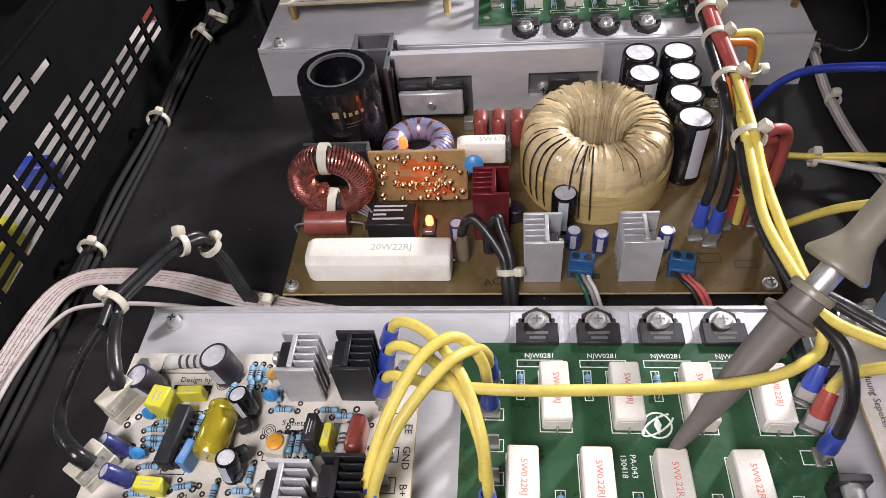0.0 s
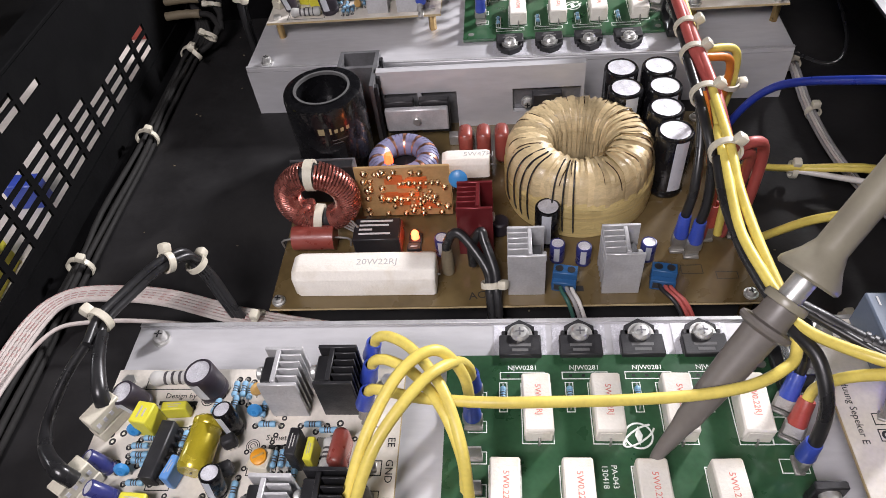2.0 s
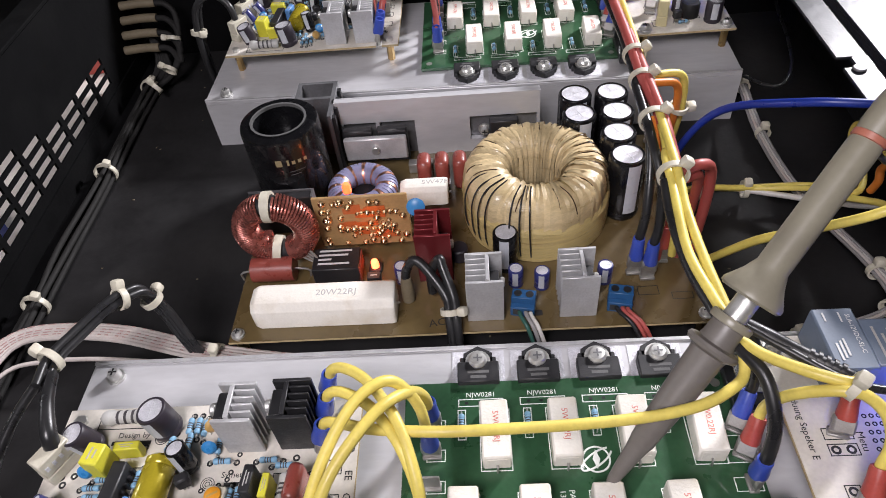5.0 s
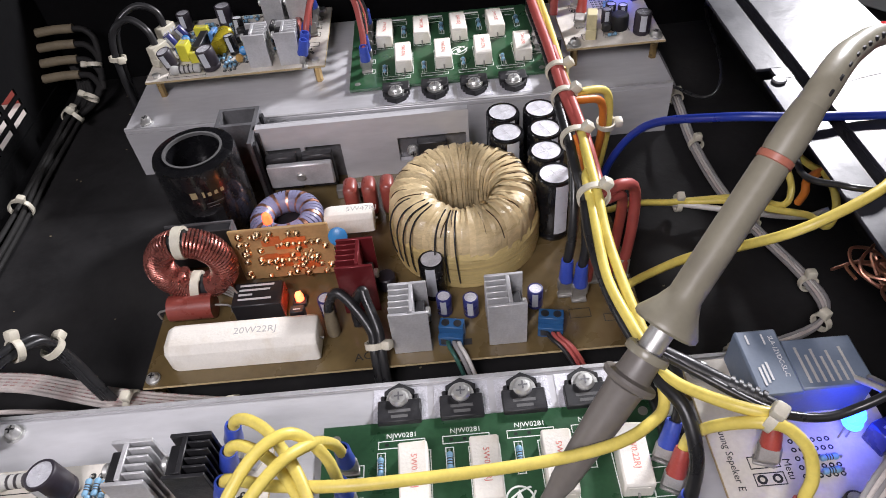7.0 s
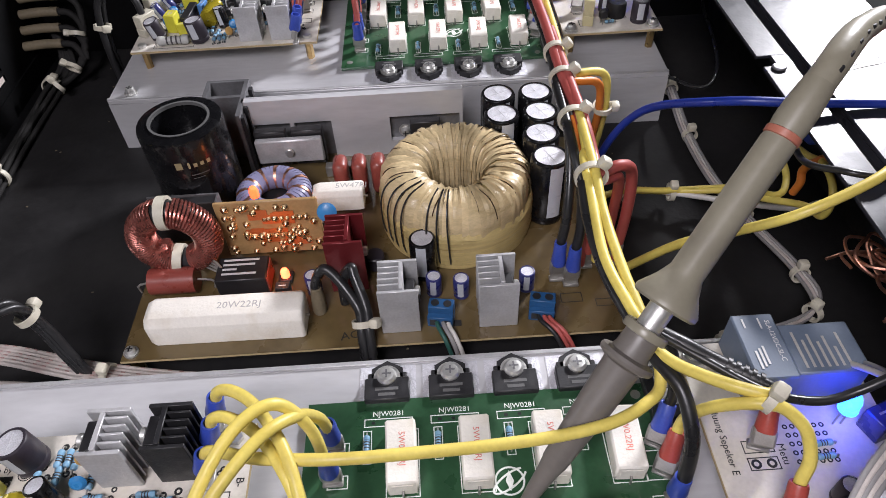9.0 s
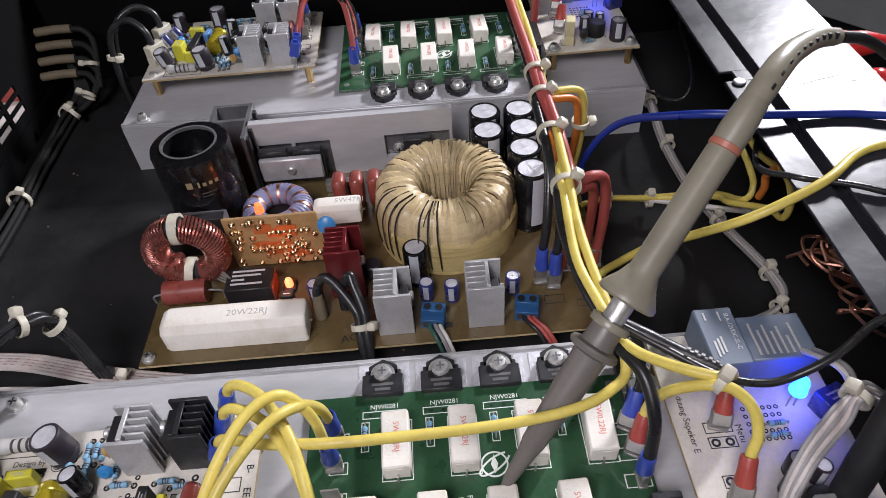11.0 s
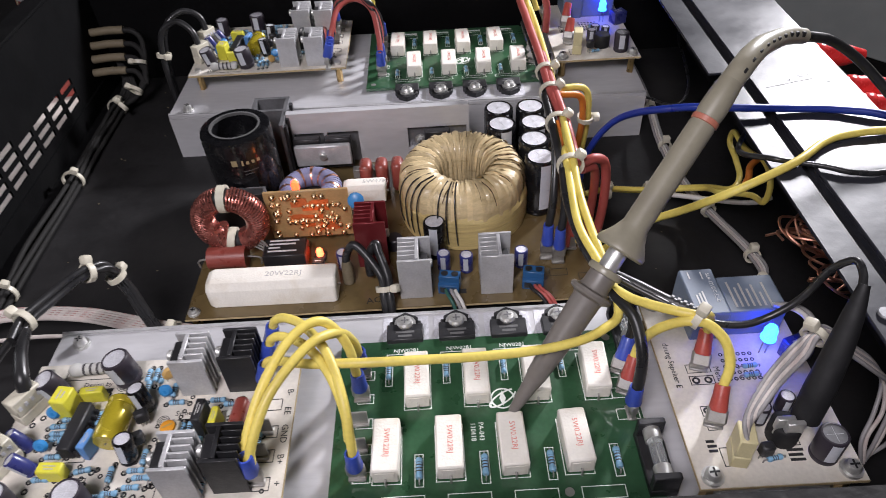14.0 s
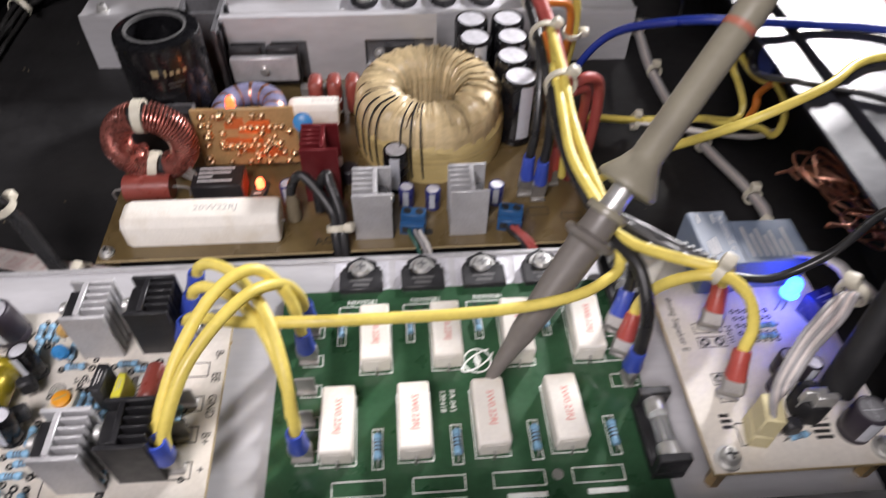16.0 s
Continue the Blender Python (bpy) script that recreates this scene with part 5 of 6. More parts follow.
cable("wire", [(-0.0480, -0.0290, 0.0595), (-0.0462, -0.0293, 0.0650), (-0.0410, -0.0310, 0.0680), (-0.0320, -0.0370, 0.0690), (-0.0230, -0.0490, 0.0690), (-0.0178, -0.0600, 0.0620), (-0.0172, -0.0655, 0.0530)], YR, WIRE_YELLOW, LOOP, group="yellow loop wires")
cable("wire", [(-0.0480, -0.0385, 0.0595), (-0.0462, -0.0388, 0.0640), (-0.0410, -0.0405, 0.0660), (-0.0300, -0.0440, 0.0680), (-0.0100, -0.0468, 0.0705), (0.0100, -0.0458, 0.0690), (0.0300, -0.0440, 0.0668), (0.0500, -0.0420, 0.0660), (0.0650, -0.0394, 0.0668), (0.0745, -0.0352, 0.0680), (0.0800, -0.0295, 0.0680), (0.0800, -0.0190, 0.0720), (0.0765, -0.0050, 0.0730),
               (0.0730, 0.0150, 0.0740), (0.0740, 0.0420, 0.0770), (0.0752, 0.0600, 0.0765), (0.0780, 0.0690, 0.0720), (0.0795, 0.0610, 0.0650)], YR, WIRE_YELLOW, "long thick yellow wire crossing the green board into the wire bundle")
cable("wire", [(0.0800, -0.0205, 0.0720), (0.0850, -0.0280, 0.0740), (0.0940, -0.0365, 0.0775), (0.1025, -0.0408, 0.0785), (0.1082, -0.0378, 0.0745), (0.1117, -0.0344, 0.0675), (0.1124, -0.0335, 0.0590)], YR, WIRE_YELLOW, "thick yellow wire running down to a red spade terminal")
cable("wire", [(0.0870, -0.0350, 0.0455), (0.0885, -0.0330, 0.0530), (0.0905, -0.0365, 0.0650), (0.0945, -0.0405, 0.0740), (0.1000, -0.0432, 0.0782), (0.1055, -0.0450, 0.0780), (0.1108, -0.0490, 0.0735), (0.1124, -0.0535, 0.0665), (0.1110, -0.0562, 0.0605), (0.1103, -0.0582, 0.0575)], YR, WIRE_YELLOW, "thick yellow wire arching over the printed board")
tie_at((0.1030, -0.0420, 0.0785), (0.1130, -0.0510, 0.0760), 0.0034, 10)
cable("wire", [(0.0770, -0.0100, 0.0720), (0.0800, -0.0230, 0.0710), (0.0845, -0.0330, 0.0700), (0.0862, -0.0430, 0.0620), (0.0850, -0.0485, 0.0520), (0.0845, -0.0490, 0.0440)], 0.0021, WIRE_BLACK, "thick black wire bending down to a blue spade terminal")
cable("wire", [(0.0870, -0.0258, 0.0455), (0.0888, -0.0225, 0.0530), (0.0880, -0.0150, 0.0640), (0.0810, -0.0060, 0.0700), (0.0760, 0.0060, 0.0690)], 0.0017, WIRE_BLACK, "black wire rising from a leaning spade terminal")
cable("wire", [(0.0780, -0.0150, 0.0700), (0.0730, 0.0080, 0.0710), (0.0710, 0.0300, 0.0740), (0.0722, 0.0480, 0.0760)], 0.0019, WIRE_BLACK, "black wire in the long bundle")
cable("wire", [(0.0790, -0.0120, 0.0690), (0.0745, 0.0100, 0.0700), (0.0722, 0.0300, 0.0725), (0.0735, 0.0480, 0.0735)], 0.0015, WIRE_WHITE, "white wire in the long bundle")
cable("wire", [(0.0800, -0.0130, 0.0720), (0.0775, 0.0100, 0.0740), (0.0765, 0.0330, 0.0760), (0.0772, 0.0520, 0.0785), (0.0788, 0.0880, 0.0770), (0.0797, 0.1170, 0.0757), (0.0795, 0.1700, 0.0785), (0.0765, 0.2180, 0.0845), (0.0775, 0.2380, 0.0850), (0.0830, 0.2460, 0.0780), (0.0880, 0.2400, 0.0640)], YR, WIRE_YELLOW, "thick yellow wire of the long bundle between the modules")
# the long bundle further on
cable("wire", [(0.0800, 0.0620, 0.0180), (0.0815, 0.0660, 0.0400), (0.0810, 0.0720, 0.0620), (0.0795, 0.0860, 0.0745), (0.0768, 0.1150, 0.0775), (0.0757, 0.1500, 0.0797), (0.0737, 0.1900, 0.0825), (0.0735, 0.2220, 0.0840), (0.0850, 0.2350, 0.0840), (0.0930, 0.2350, 0.0700), (0.0930, 0.2330, 0.0520)], 0.0023, WIRE_RED, "thick red wire of the long bundle between the modules")
cable("wire", [(0.0960, 0.0660, 0.0160), (0.0985, 0.0690, 0.0400), (0.0960, 0.0660, 0.0640), (0.0890, 0.0610, 0.0720), (0.0815, 0.0600, 0.0700), (0.0815, 0.0700, 0.0700), (0.0800, 0.0860, 0.0760), (0.0785, 0.1150, 0.0780), (0.0772, 0.1500, 0.0790)], 0.0023, WIRE_RED, "thick red wire looping up from the power board")
cable("wire", [(0.0900, 0.0650, 0.0160), (0.0925, 0.0680, 0.0420), (0.0900, 0.0620, 0.0650), (0.0830, 0.0570, 0.0690)], 0.0021, WIRE_RED, "thick red wire rising from the power board")
cable("wire", [(0.0699, 0.0585, 0.0330), (0.0715, 0.0600, 0.0480), (0.0735, 0.0720, 0.0640), (0.0742, 0.0860, 0.0730), (0.0748, 0.1150, 0.0750), (0.0748, 0.1500, 0.0765), (0.0725, 0.1900, 0.0790)], 0.0020, WIRE_BLACK, "black wire rising from a blue spade terminal")
cable("wire", [(0.0753, 0.0550, 0.0320), (0.0765, 0.0560, 0.0460), (0.0755, 0.0600, 0.0640), (0.0738, 0.0700, 0.0720), (0.0735, 0.0860, 0.0750), (0.0735, 0.1100, 0.0760)], 0.0020, WIRE_BLACK, "black wire rising from a blue spade terminal")
cable("wire", [(0.0831, 0.0640, 0.0300), (0.0800, 0.0700, 0.0500), (0.0772, 0.0800, 0.0680), (0.0765, 0.0900, 0.0740)], 0.0017, WIRE_ORANGE, "orange wire rising behind the black wires")
cable("wire", [(0.0860, 0.0600, 0.0220), (0.0850, 0.0620, 0.0450), (0.0800, 0.0660, 0.0640), (0.0790, 0.0800, 0.0735), (0.0800, 0.1100, 0.0735), (0.0790, 0.1500, 0.0755), (0.0772, 0.1900, 0.0805), (0.0745, 0.2210, 0.0860), (0.0600, 0.2400, 0.0850), (0.0300, 0.2500, 0.0800), (-0.0100, 0.2530, 0.0760), (-0.0200, 0.2520, 0.0720), (-0.0165, 0.2480, 0.0500)], YR, WIRE_YELLOW, "thick yellow wire leading to the far module")
cable("wire", [(0.0770, 0.1150, 0.0760), (0.0850, 0.1180, 0.0760), (0.0965, 0.1220, 0.0720), (0.1000, 0.1250, 0.0560), (0.0995, 0.1280, 0.0330), (0.0970, 0.1290, 0.0140)], 0.0018, WIRE_YELLOW, "yellow wire bowing out of the bundle")
cable("wire", [(0.0775, 0.1120, 0.0755), (0.0840, 0.1140, 0.0745), (0.0935, 0.1180, 0.0700), (0.0965, 0.1220, 0.0540), (0.0960, 0.1260, 0.0330), (0.0940, 0.1280, 0.0140)], 0.0018, WIRE_ORANGE, "orange wire bowing out of the bundle")
for at, to, r, a in (((0.0762, 0.0520, 0.0755), (0.077, 0.088, 0.0760), 0.0052, 35), ((0.0765, 0.0880, 0.0745), (0.0765, 0.117, 0.0760), 0.0052, 40), ((0.0768, 0.1150, 0.0758), (0.0765, 0.14, 0.0775), 0.0048, 45),
                     ((0.0770, 0.1340, 0.0770), (0.0765, 0.16, 0.0790), 0.0044, 50), ((0.0745, 0.2200, 0.0850), (0.070, 0.235, 0.0860), 0.0044, 0)):
    tie_at(at, to, r, a)
tie_at((0.0985, 0.1235, 0.0540), (0.0985, 0.1260, 0.0380), 0.0036, 90)
for x, y, c in ((0.0699, 0.0578, "blue"), (0.0753, 0.0544, "blue"), (0.0831, 0.0641, "red"), (0.0960, 0.0655, "none")):
    place(push_terminal, pose(x, y, TP, 0, 0, 0) @ Matrix.Diagonal((1, 1, 1.35, 1)), c, 0)
# leads of the far module: red, black and blue at the green board, black loops at the far plugs
for k, (col, c) in enumerate(((WIRE_RED, "red"), (WIRE_BLACK, "black"), (WIRE_RED, "red"), (WIRE_BLACK, "black"))):
    y = 0.2280 + 0.0085 * k
    cable("wire", [(-0.0485, y, 0.0540), (-0.0470, y + 0.004, 0.0620), (-0.0420, 0.2440 + 0.002 * k, 0.0720 + 0.001 * k), (-0.0310, 0.2500 + 0.001 * k, 0.0745 + 0.0012 * k), (-0.0210, 0.2470, 0.0680 + 0.0012 * k), (-0.0170, 0.2320 + 0.009 * k, 0.0560), (-0.0165, 0.2210 + 0.011 * k, 0.0460)], 0.0018, col, f"thick {c} wire arching over the far module", group="far loop wires")
for k in range(2):
    cable("wire", [(-0.1370, 0.2370 + 0.022 * k, 0.0540), (-0.1400, 0.2400 + 0.022 * k, 0.0640), (-0.1500, 0.2440 + 0.016 * k, 0.0690), (-0.1610, 0.2420 + 0.010 * k, 0.0620), (-0.1640, 0.2380 + 0.006 * k, 0.0420), (-0.1620, 0.2330 + 0.004 * k, 0.0120)], 0.0020, WIRE_BLACK, "black lead looping down beside the far module", group="far black leads")
tie_at((-0.1632, 0.2400, 0.0480), (-0.1640, 0.2380, 0.0400), 0.0040, -60)
# thin signal leads at the two blue blocks
for k, (x, col) in enumerate(((0.0180, WIRE_GREEN), (0.0205, WIRE_GREY), (0.0225, WIRE_WHITE), (0.0590, WIRE_BLACK), (0.0612, WIRE_RED), (0.0632, WIRE_RED))):
    e = 0.006 if k < 3 else 0.010
    cable("wire", [(x, 0.0380, TP + 0.003), (x + 0.0005, 0.0340, TP + 0.0035), (x + e * 0.5, 0.0285, TP + 0.002), (x + e, 0.0240, 0.006), (x + e, 0.0190, 0.002)], 0.0009, col, "thin signal wire leaving a blue terminal block", group="signal wires")
# mains leads at the board's front
for k in range(2):
    x = -0.0300 + 0.0110 * k
    cable("wire", [(x, 0.0490, TP + 0.004), (x, 0.0520, TP + 0.014), (x + 0.004, 0.0535, TP + 0.0205), (x + 0.0095 - 0.004 * k, 0.0500, TP + 0.0180), (-0.0125 + 0.003 * k, 0.0400, TP + 0.0110), (-0.0115 + 0.0028 * k, 0.0320, TP + 0.0060), (-0.0108 + 0.0028 * k, 0.0250, 0.0080), (-0.0105 + 0.0028 * k, 0.0180, 0.0030)],
          0.0021, WIRE_BLACK, "black mains wire arching from the power board", group="mains wires")
    if k:
        continue
    b = lathe([(0.0026, 0), (0.0030, 0.002), (0.0028, 0.009), (0.0022, 0.0125), (0.0, 0.0130)], 14)
    solid("terminal_boot", b, WIRE_BEIGE, "dull clear boot over a mains terminal", "boot", "terminal boots").matrix_basis = pose(x, 0.0485, TP, -10)
tie_at((-0.0108, 0.0345, TP + 0.0085), (-0.0100, 0.0250, 0.010), 0.0036, -60)
# black sleeved leads at the near plugs
cable("wire", [(-0.1358, -0.0400, 0.0570), (-0.1365, -0.0370, 0.0610), (-0.1400, -0.0270, 0.0630), (-0.1440, -0.0150, 0.0610)], [0.0027, 0.0026, 0.0022, 0.0018], WIRE_BLACK, "black sleeved lead rising from a cream plug", group="sleeved leads")
cable("wire", [(-0.1350, -0.0655, 0.0570), (-0.1385, -0.0640, 0.0615), (-0.1480, -0.0560, 0.0580), (-0.1545, -0.0440, 0.0545), (-0.1525, -0.0280, 0.0580), (-0.1470, -0.0130, 0.0610)], [0.0027, 0.0026, 0.0022, 0.0018, 0.0017, 0.0017], WIRE_BLACK, "black sleeved lead rising from a cream plug", group="sleeved leads")
for k, (dx, dz) in enumerate(((-0.0018, 0.0), (0.0016, 0.0006), (0.0, 0.0030))):
    cable("wire", [(-0.1475 + dx, -0.0200, 0.0590 + dz), (-0.1478 + dx, -0.0090, 0.0590 + dz), (-0.1440 + dx, 0.0030, 0.0575 + dz), (-0.1380 + dx, 0.0160, 0.0565 + dz), (-0.1335 + dx, 0.0235, 0.0545 + dz), (-0.1300 + dx, 0.0285, 0.0500 + dz), (-0.1265 + dx, 0.0290, 0.0380), (-0.1240 + dx, 0.0280, 0.0220), (-0.1205 + dx, 0.0270, 0.0070), (-0.1130, 0.0255 + dx, 0.0040), (-0.1000, 0.0240 + dx, 0.0036 + dz * 0.3)],
          0.0016, WIRE_BLACK, "thin glossy black lead arching down to the chassis floor", group="arching black leads")
tie_at((-0.1480, -0.0085, 0.0600), (-0.1440, 0.0030, 0.0585), 0.0040, -55)
tie_at((-0.1350, 0.0215, 0.0560), (-0.1310, 0.0275, 0.0520), 0.0036, -20)
tie_at((-0.1290, 0.0288, 0.0460), (-0.1265, 0.0290, 0.0380), 0.0036, -80)
# pale ribbon behind the near module
cable_pts = [(-0.2240, -0.0500, 0.010), (-0.2225, -0.0100, 0.010), (-0.2185, 0.0230, 0.0105), (-0.2100, 0.0380, 0.011), (-0.1930, 0.0420, 0.011), (-0.1600, 0.0390, 0.011), (-0.1180, 0.0275, 0.0105), (-0.0700, 0.0200, 0.0085), (-0.0200, 0.0185, 0.0060), (0.0500, 0.0190, 0.0060), (0.1050, 0.0190, 0.008)]
ribbon_line = smooth_path(cable_pts, 26)
strips = []
for o in range(6):
    row = []
    for k in range(1, len(ribbon_line) - 1, 6):
        d = (ribbon_line[k + 1] - ribbon_line[k - 1]).normalized()
        side = d.cross(Vector((0.15, 0.25, 1))).normalized()
        row.append(ribbon_line[k] + side * 0.00185 * (o - 2.5))
    strips.append(tube(row, 0.00100, 8, 2))
ribbon = thing("ribbon_cable", "pale flat ribbon cable lying on the chassis floor", "ribbon cable")
for bm in strips:
    part("strand", bm, RIBBON, ribbon)
for k in range(24, 200, 3):
    d = (ribbon_line[k + 1] - ribbon_line[k - 1]).normalized()
    side = d.cross(Vector((0.15, 0.25, 1))).normalized()
    up = side.cross(d)
    for o in (-2.5, -0.5, 0.5, 1.5):
        q = ribbon_line[k] + side * (0.00185 * o) + up * 0.00095 + d * (0.0008 * (k % 2))
        part("dash", box(0.0017, 0.0005, 0.0002), INK_ROSE, ribbon, m=Matrix.Translation(q) @ Matrix((d, -side, up)).transposed().to_4x4())
cable("wire", [(-0.2150, -0.0500, 0.012), (-0.2140, -0.0100, 0.013), (-0.2060, 0.0180, 0.013), (-0.1900, 0.0250, 0.012), (-0.1600, 0.0255, 0.011), (-0.1200, 0.0215, 0.009), (-0.0600, 0.0160, 0.006)], 0.0010, RIBBON, "thin white wire beside the ribbon cable")
for at, to in (((-0.1130, 0.0262, 0.0098), (-0.09, 0.022, 0.009)), ((-0.0700, 0.0200, 0.0085), (-0.05, 0.0195, 0.007))):
    tie_at(at, to, 0.0042, 10)
# leads along the slotted front
rng = random.Random(12)
for k in range(5):
    cable("wire", [(-0.2185 + 0.0022 * k + rng.uniform(-0.0015, 0.0015), y, 0.0022 + (k % 2) * 0.0030 + rng.uniform(0, 0.001)) for y in (-0.060, -0.020, 0.020, 0.060, 0.100, 0.150, 0.200, 0.245)] + [(-0.2120 + 0.002 * k, 0.268, 0.012), (-0.2150, 0.280, 0.030)],
          0.0015, DUSTY_BLACK, "dark lead lying along the slotted chassis front", group="front leads", steps=4)
for y in (0.0630, 0.1620, 0.2500):
    tie_at((-0.2140, y, 0.0052), (-0.2140, y + 0.01, 0.0052), 0.0058, 25)
# dusty sleeved leads at the far front corner
for k in range(4):
    z, y = 0.047 - 0.0075 * k, 0.2850 - 0.0060 * k
    cable("sleeve", [(-0.2290, y, z), (-0.2160, y, z + 0.0010), (-0.2050, y, z + 0.0008)], 0.0029, WIRE_BEIGE, "dusty beige shrink sleeve over leads from the front panel", "sleeve", "dusty sleeves")
    cable("wire", [(-0.2060, y, z + 0.0008), (-0.1980, y - 0.001, z - 0.0005), (-0.1925, y - 0.005, z - 0.008), (-0.1930, 0.2650, 0.020), (-0.1990, 0.2560, 0.011), (-0.2080, 0.2480, 0.007)], 0.0020, DUSTY_BLACK, "dusty black lead bending down to the floor", group="dusty leads")
for at, to, a in (((-0.1945, 0.2690, 0.030), (-0.196, 0.258, 0.016), 60), ((-0.2050, 0.2400, 0.012), (-0.21, 0.235, 0.009), 0), ((-0.1960, 0.2500, 0.018), (-0.2, 0.24, 0.012), 40)):
    tie_at(at, to, 0.0040, a)
# floor wiring towards the rear
flat_r = [(0.1450, 0.3000, 0.030), (0.1580, 0.2900, 0.012), (0.1640, 0.2550, 0.006), (0.1625, 0.2050, 0.006), (0.1590, 0.1650, 0.006), (0.1605, 0.1250, 0.006), (0.1660, 0.0950, 0.007), (0.1760, 0.0600, 0.008), (0.1740, 0.0380, 0.012), (0.1600, 0.0280, 0.012), (0.1300, 0.0220, 0.010), (0.1050, 0.0200, 0.008)]
for k, col in enumerate((WIRE_GREY, RIBBON, WIRE_WHITE, WIRE_GREY)):
    cable("wire", [(x + 0.0014 * (k - 1.5), y + (0.0013 * (k - 1.5) if y < 0.05 else 0), z + 0.0005 * (k % 2)) for x, y, z in flat_r], 0.0008, col, "thin signal wire of a flat group on the chassis floor", group="floor signal wires", steps=5)
for at, to in (((0.1625, 0.2050, 0.0065), (0.16, 0.17, 0.006)), ((0.1600, 0.1600, 0.0065), (0.16, 0.13, 0.006)), ((0.1660, 0.0950, 0.0075), (0.17, 0.08, 0.008)), ((0.1755, 0.0560, 0.009), (0.175, 0.04, 0.011)), ((0.1700, 0.0330, 0.012), (0.16, 0.028, 0.012)), ((0.1300, 0.0220, 0.010), (0.11, 0.02, 0.009))):
    tie_at(at, to, 0.0032, 0)
FLOOR_RUN = [(0.0985, 0.1080, 0.0130), (0.1124, 0.1125, 0.0120), (0.1320, 0.1138, 0.0090)]
# loop ends sit on upright planes chosen to fit the camera's view
for col, lift, tail in ((WIRE_YELLOW, 0.0030, [(0.1660, 0.1091, 0.0131), (0.1660, 0.0793, 0.0346), (0.1740, 0.0882, 0.0349), (0.1740, 0.0975, 0.0400), (0.1740, 0.1082, 0.0428), (0.1740, 0.1072, 0.0504), (0.1740, 0.0948, 0.0504), (0.1740, 0.0826, 0.0532), (0.1740, 0.0737, 0.0574)]), (WIRE_YELLOW, 0.0005, [(0.1620, 0.1004, 0.0189), (0.1620, 0.0822, 0.0307), (0.1700, 0.0659, 0.0407), (0.1700, 0.0537, 0.0462), (0.1700, 0.0522, 0.0555), (0.1700, 0.0580, 0.0617), (0.1700, 0.0672, 0.0629)]),
                        (WIRE_WHITE, 0.0, [(0.1800, 0.0900, 0.0160), (0.1950, 0.0880, 0.0200)])):
    cable("wire", [(x, y - 0.8 * lift, z + lift) for x, y, z in FLOOR_RUN] + tail, 0.0015, col, "wire leaving the floor to loop before the rear wall", group="rear floor wires")
for at, to in (((0.1124, 0.1105, 0.0125), (0.13, 0.1125, 0.012)), ((0.1362, 0.1138, 0.0085), (0.15, 0.113, 0.008))):
    tie_at(at, to, 0.0036, 15)
cable("wire", [(0.1720, 0.0655, 0.0650), (0.1720, 0.0706, 0.0604), (0.1720, 0.0777, 0.0496), (0.1720, 0.0762, 0.0440), (0.1720, 0.0779, 0.0367)], 0.0017, WIRE_ORANGE, "orange wire at the rear wall")
cable("wire", [(0.1560, 0.2200, 0.0080), (0.1575, 0.1950, 0.0200), (0.1610, 0.1720, 0.0290), (0.1690, 0.1720, 0.0300), (0.1790, 0.1900, 0.0300), (0.1850, 0.2160, 0.0310), (0.1900, 0.2500, 0.0320), (0.2000, 0.2800, 0.0300)], 0.0009, WIRE_BLACK, "thin glossy black lead looping at the rear wall")
solid("rear_socket", merge(rod(0.0120, 0.014, (0.2165, 0.118, 0.040), 20, 0.001, rot=(0, -90, 0)), rod(0.0085, 0.008, (0.2030, 0.118, 0.040), 20, 0.001, rot=(0, -90, 0))), SLEEVE_BLUE, "round dark blue socket on the rear wall", "socket")
cable("wire", [(0.0960, 0.1130, 0.0150), (0.1000, 0.1150, 0.0380), (0.1120, 0.1080, 0.0620), (0.1300, 0.0800, 0.0840), (0.1545, 0.0690, 0.0890), (0.1772, 0.0682, 0.0877), (0.1960, 0.0655, 0.0875), (0.2168, 0.0567, 0.0875), (0.2450, 0.0380, 0.0800)], 0.0018, WIRE_BLUE, "dark blue cable leading out over the rear panel")
cable("wire", [(0.0975, 0.0590, 0.0150), (0.1016, 0.0574, 0.0210), (0.1113, 0.0430, 0.0470), (0.1233, 0.0330, 0.0620), (0.1375, 0.0230, 0.0790), (0.1612, 0.0278, 0.0880), (0.1788, 0.0410, 0.0877), (0.1910, 0.0460, 0.0875), (0.2094, 0.0474, 0.0875), (0.2400, 0.0480, 0.0840)], 0.0018, WIRE_YELLOW, "yellow cable leading out over the rear panel")
cable("wire", [(0.1900, 0.1250, 0.0400), (0.1500, 0.0520, 0.0780), (0.1535, 0.0330, 0.0872), (0.1640, 0.0292, 0.0870), (0.1725, 0.0250, 0.0875), (0.1819, 0.0205, 0.0872), (0.1947, 0.0200, 0.0872), (0.2150, 0.0280, 0.0880), (0.2450, 0.0300, 0.0820)], 0.0012, WIRE_BLACK, "thin black cable lying over the rear panel")
rng = random.Random(21)
for k in range(7):
    c = (0.176 + 0.002 * k, 0.031 - 0.003 * k, 0.045 + 0.002 * k) if k < 4 else (0.178, 0.010 - 0.007 * (k - 4), 0.0485)
    pts = [(c[0] + (0.007 + 0.0006 * n) * math.cos(1.1 * n + k) + rng.uniform(-0.001, 0.001), c[1] + (0.006 + 0.0005 * n) * math.sin(1.1 * n + k) + rng.uniform(-0.001, 0.001), c[2] + 0.006 * math.sin(0.7 * n + k)) for n in range(9)]
    cable("wire", [(0.2140, 0.010, 0.030)] + pts, 0.00065, COPPER_BARE, "loose curl of bare copper strand", group="copper strands", steps=6, seg=6)

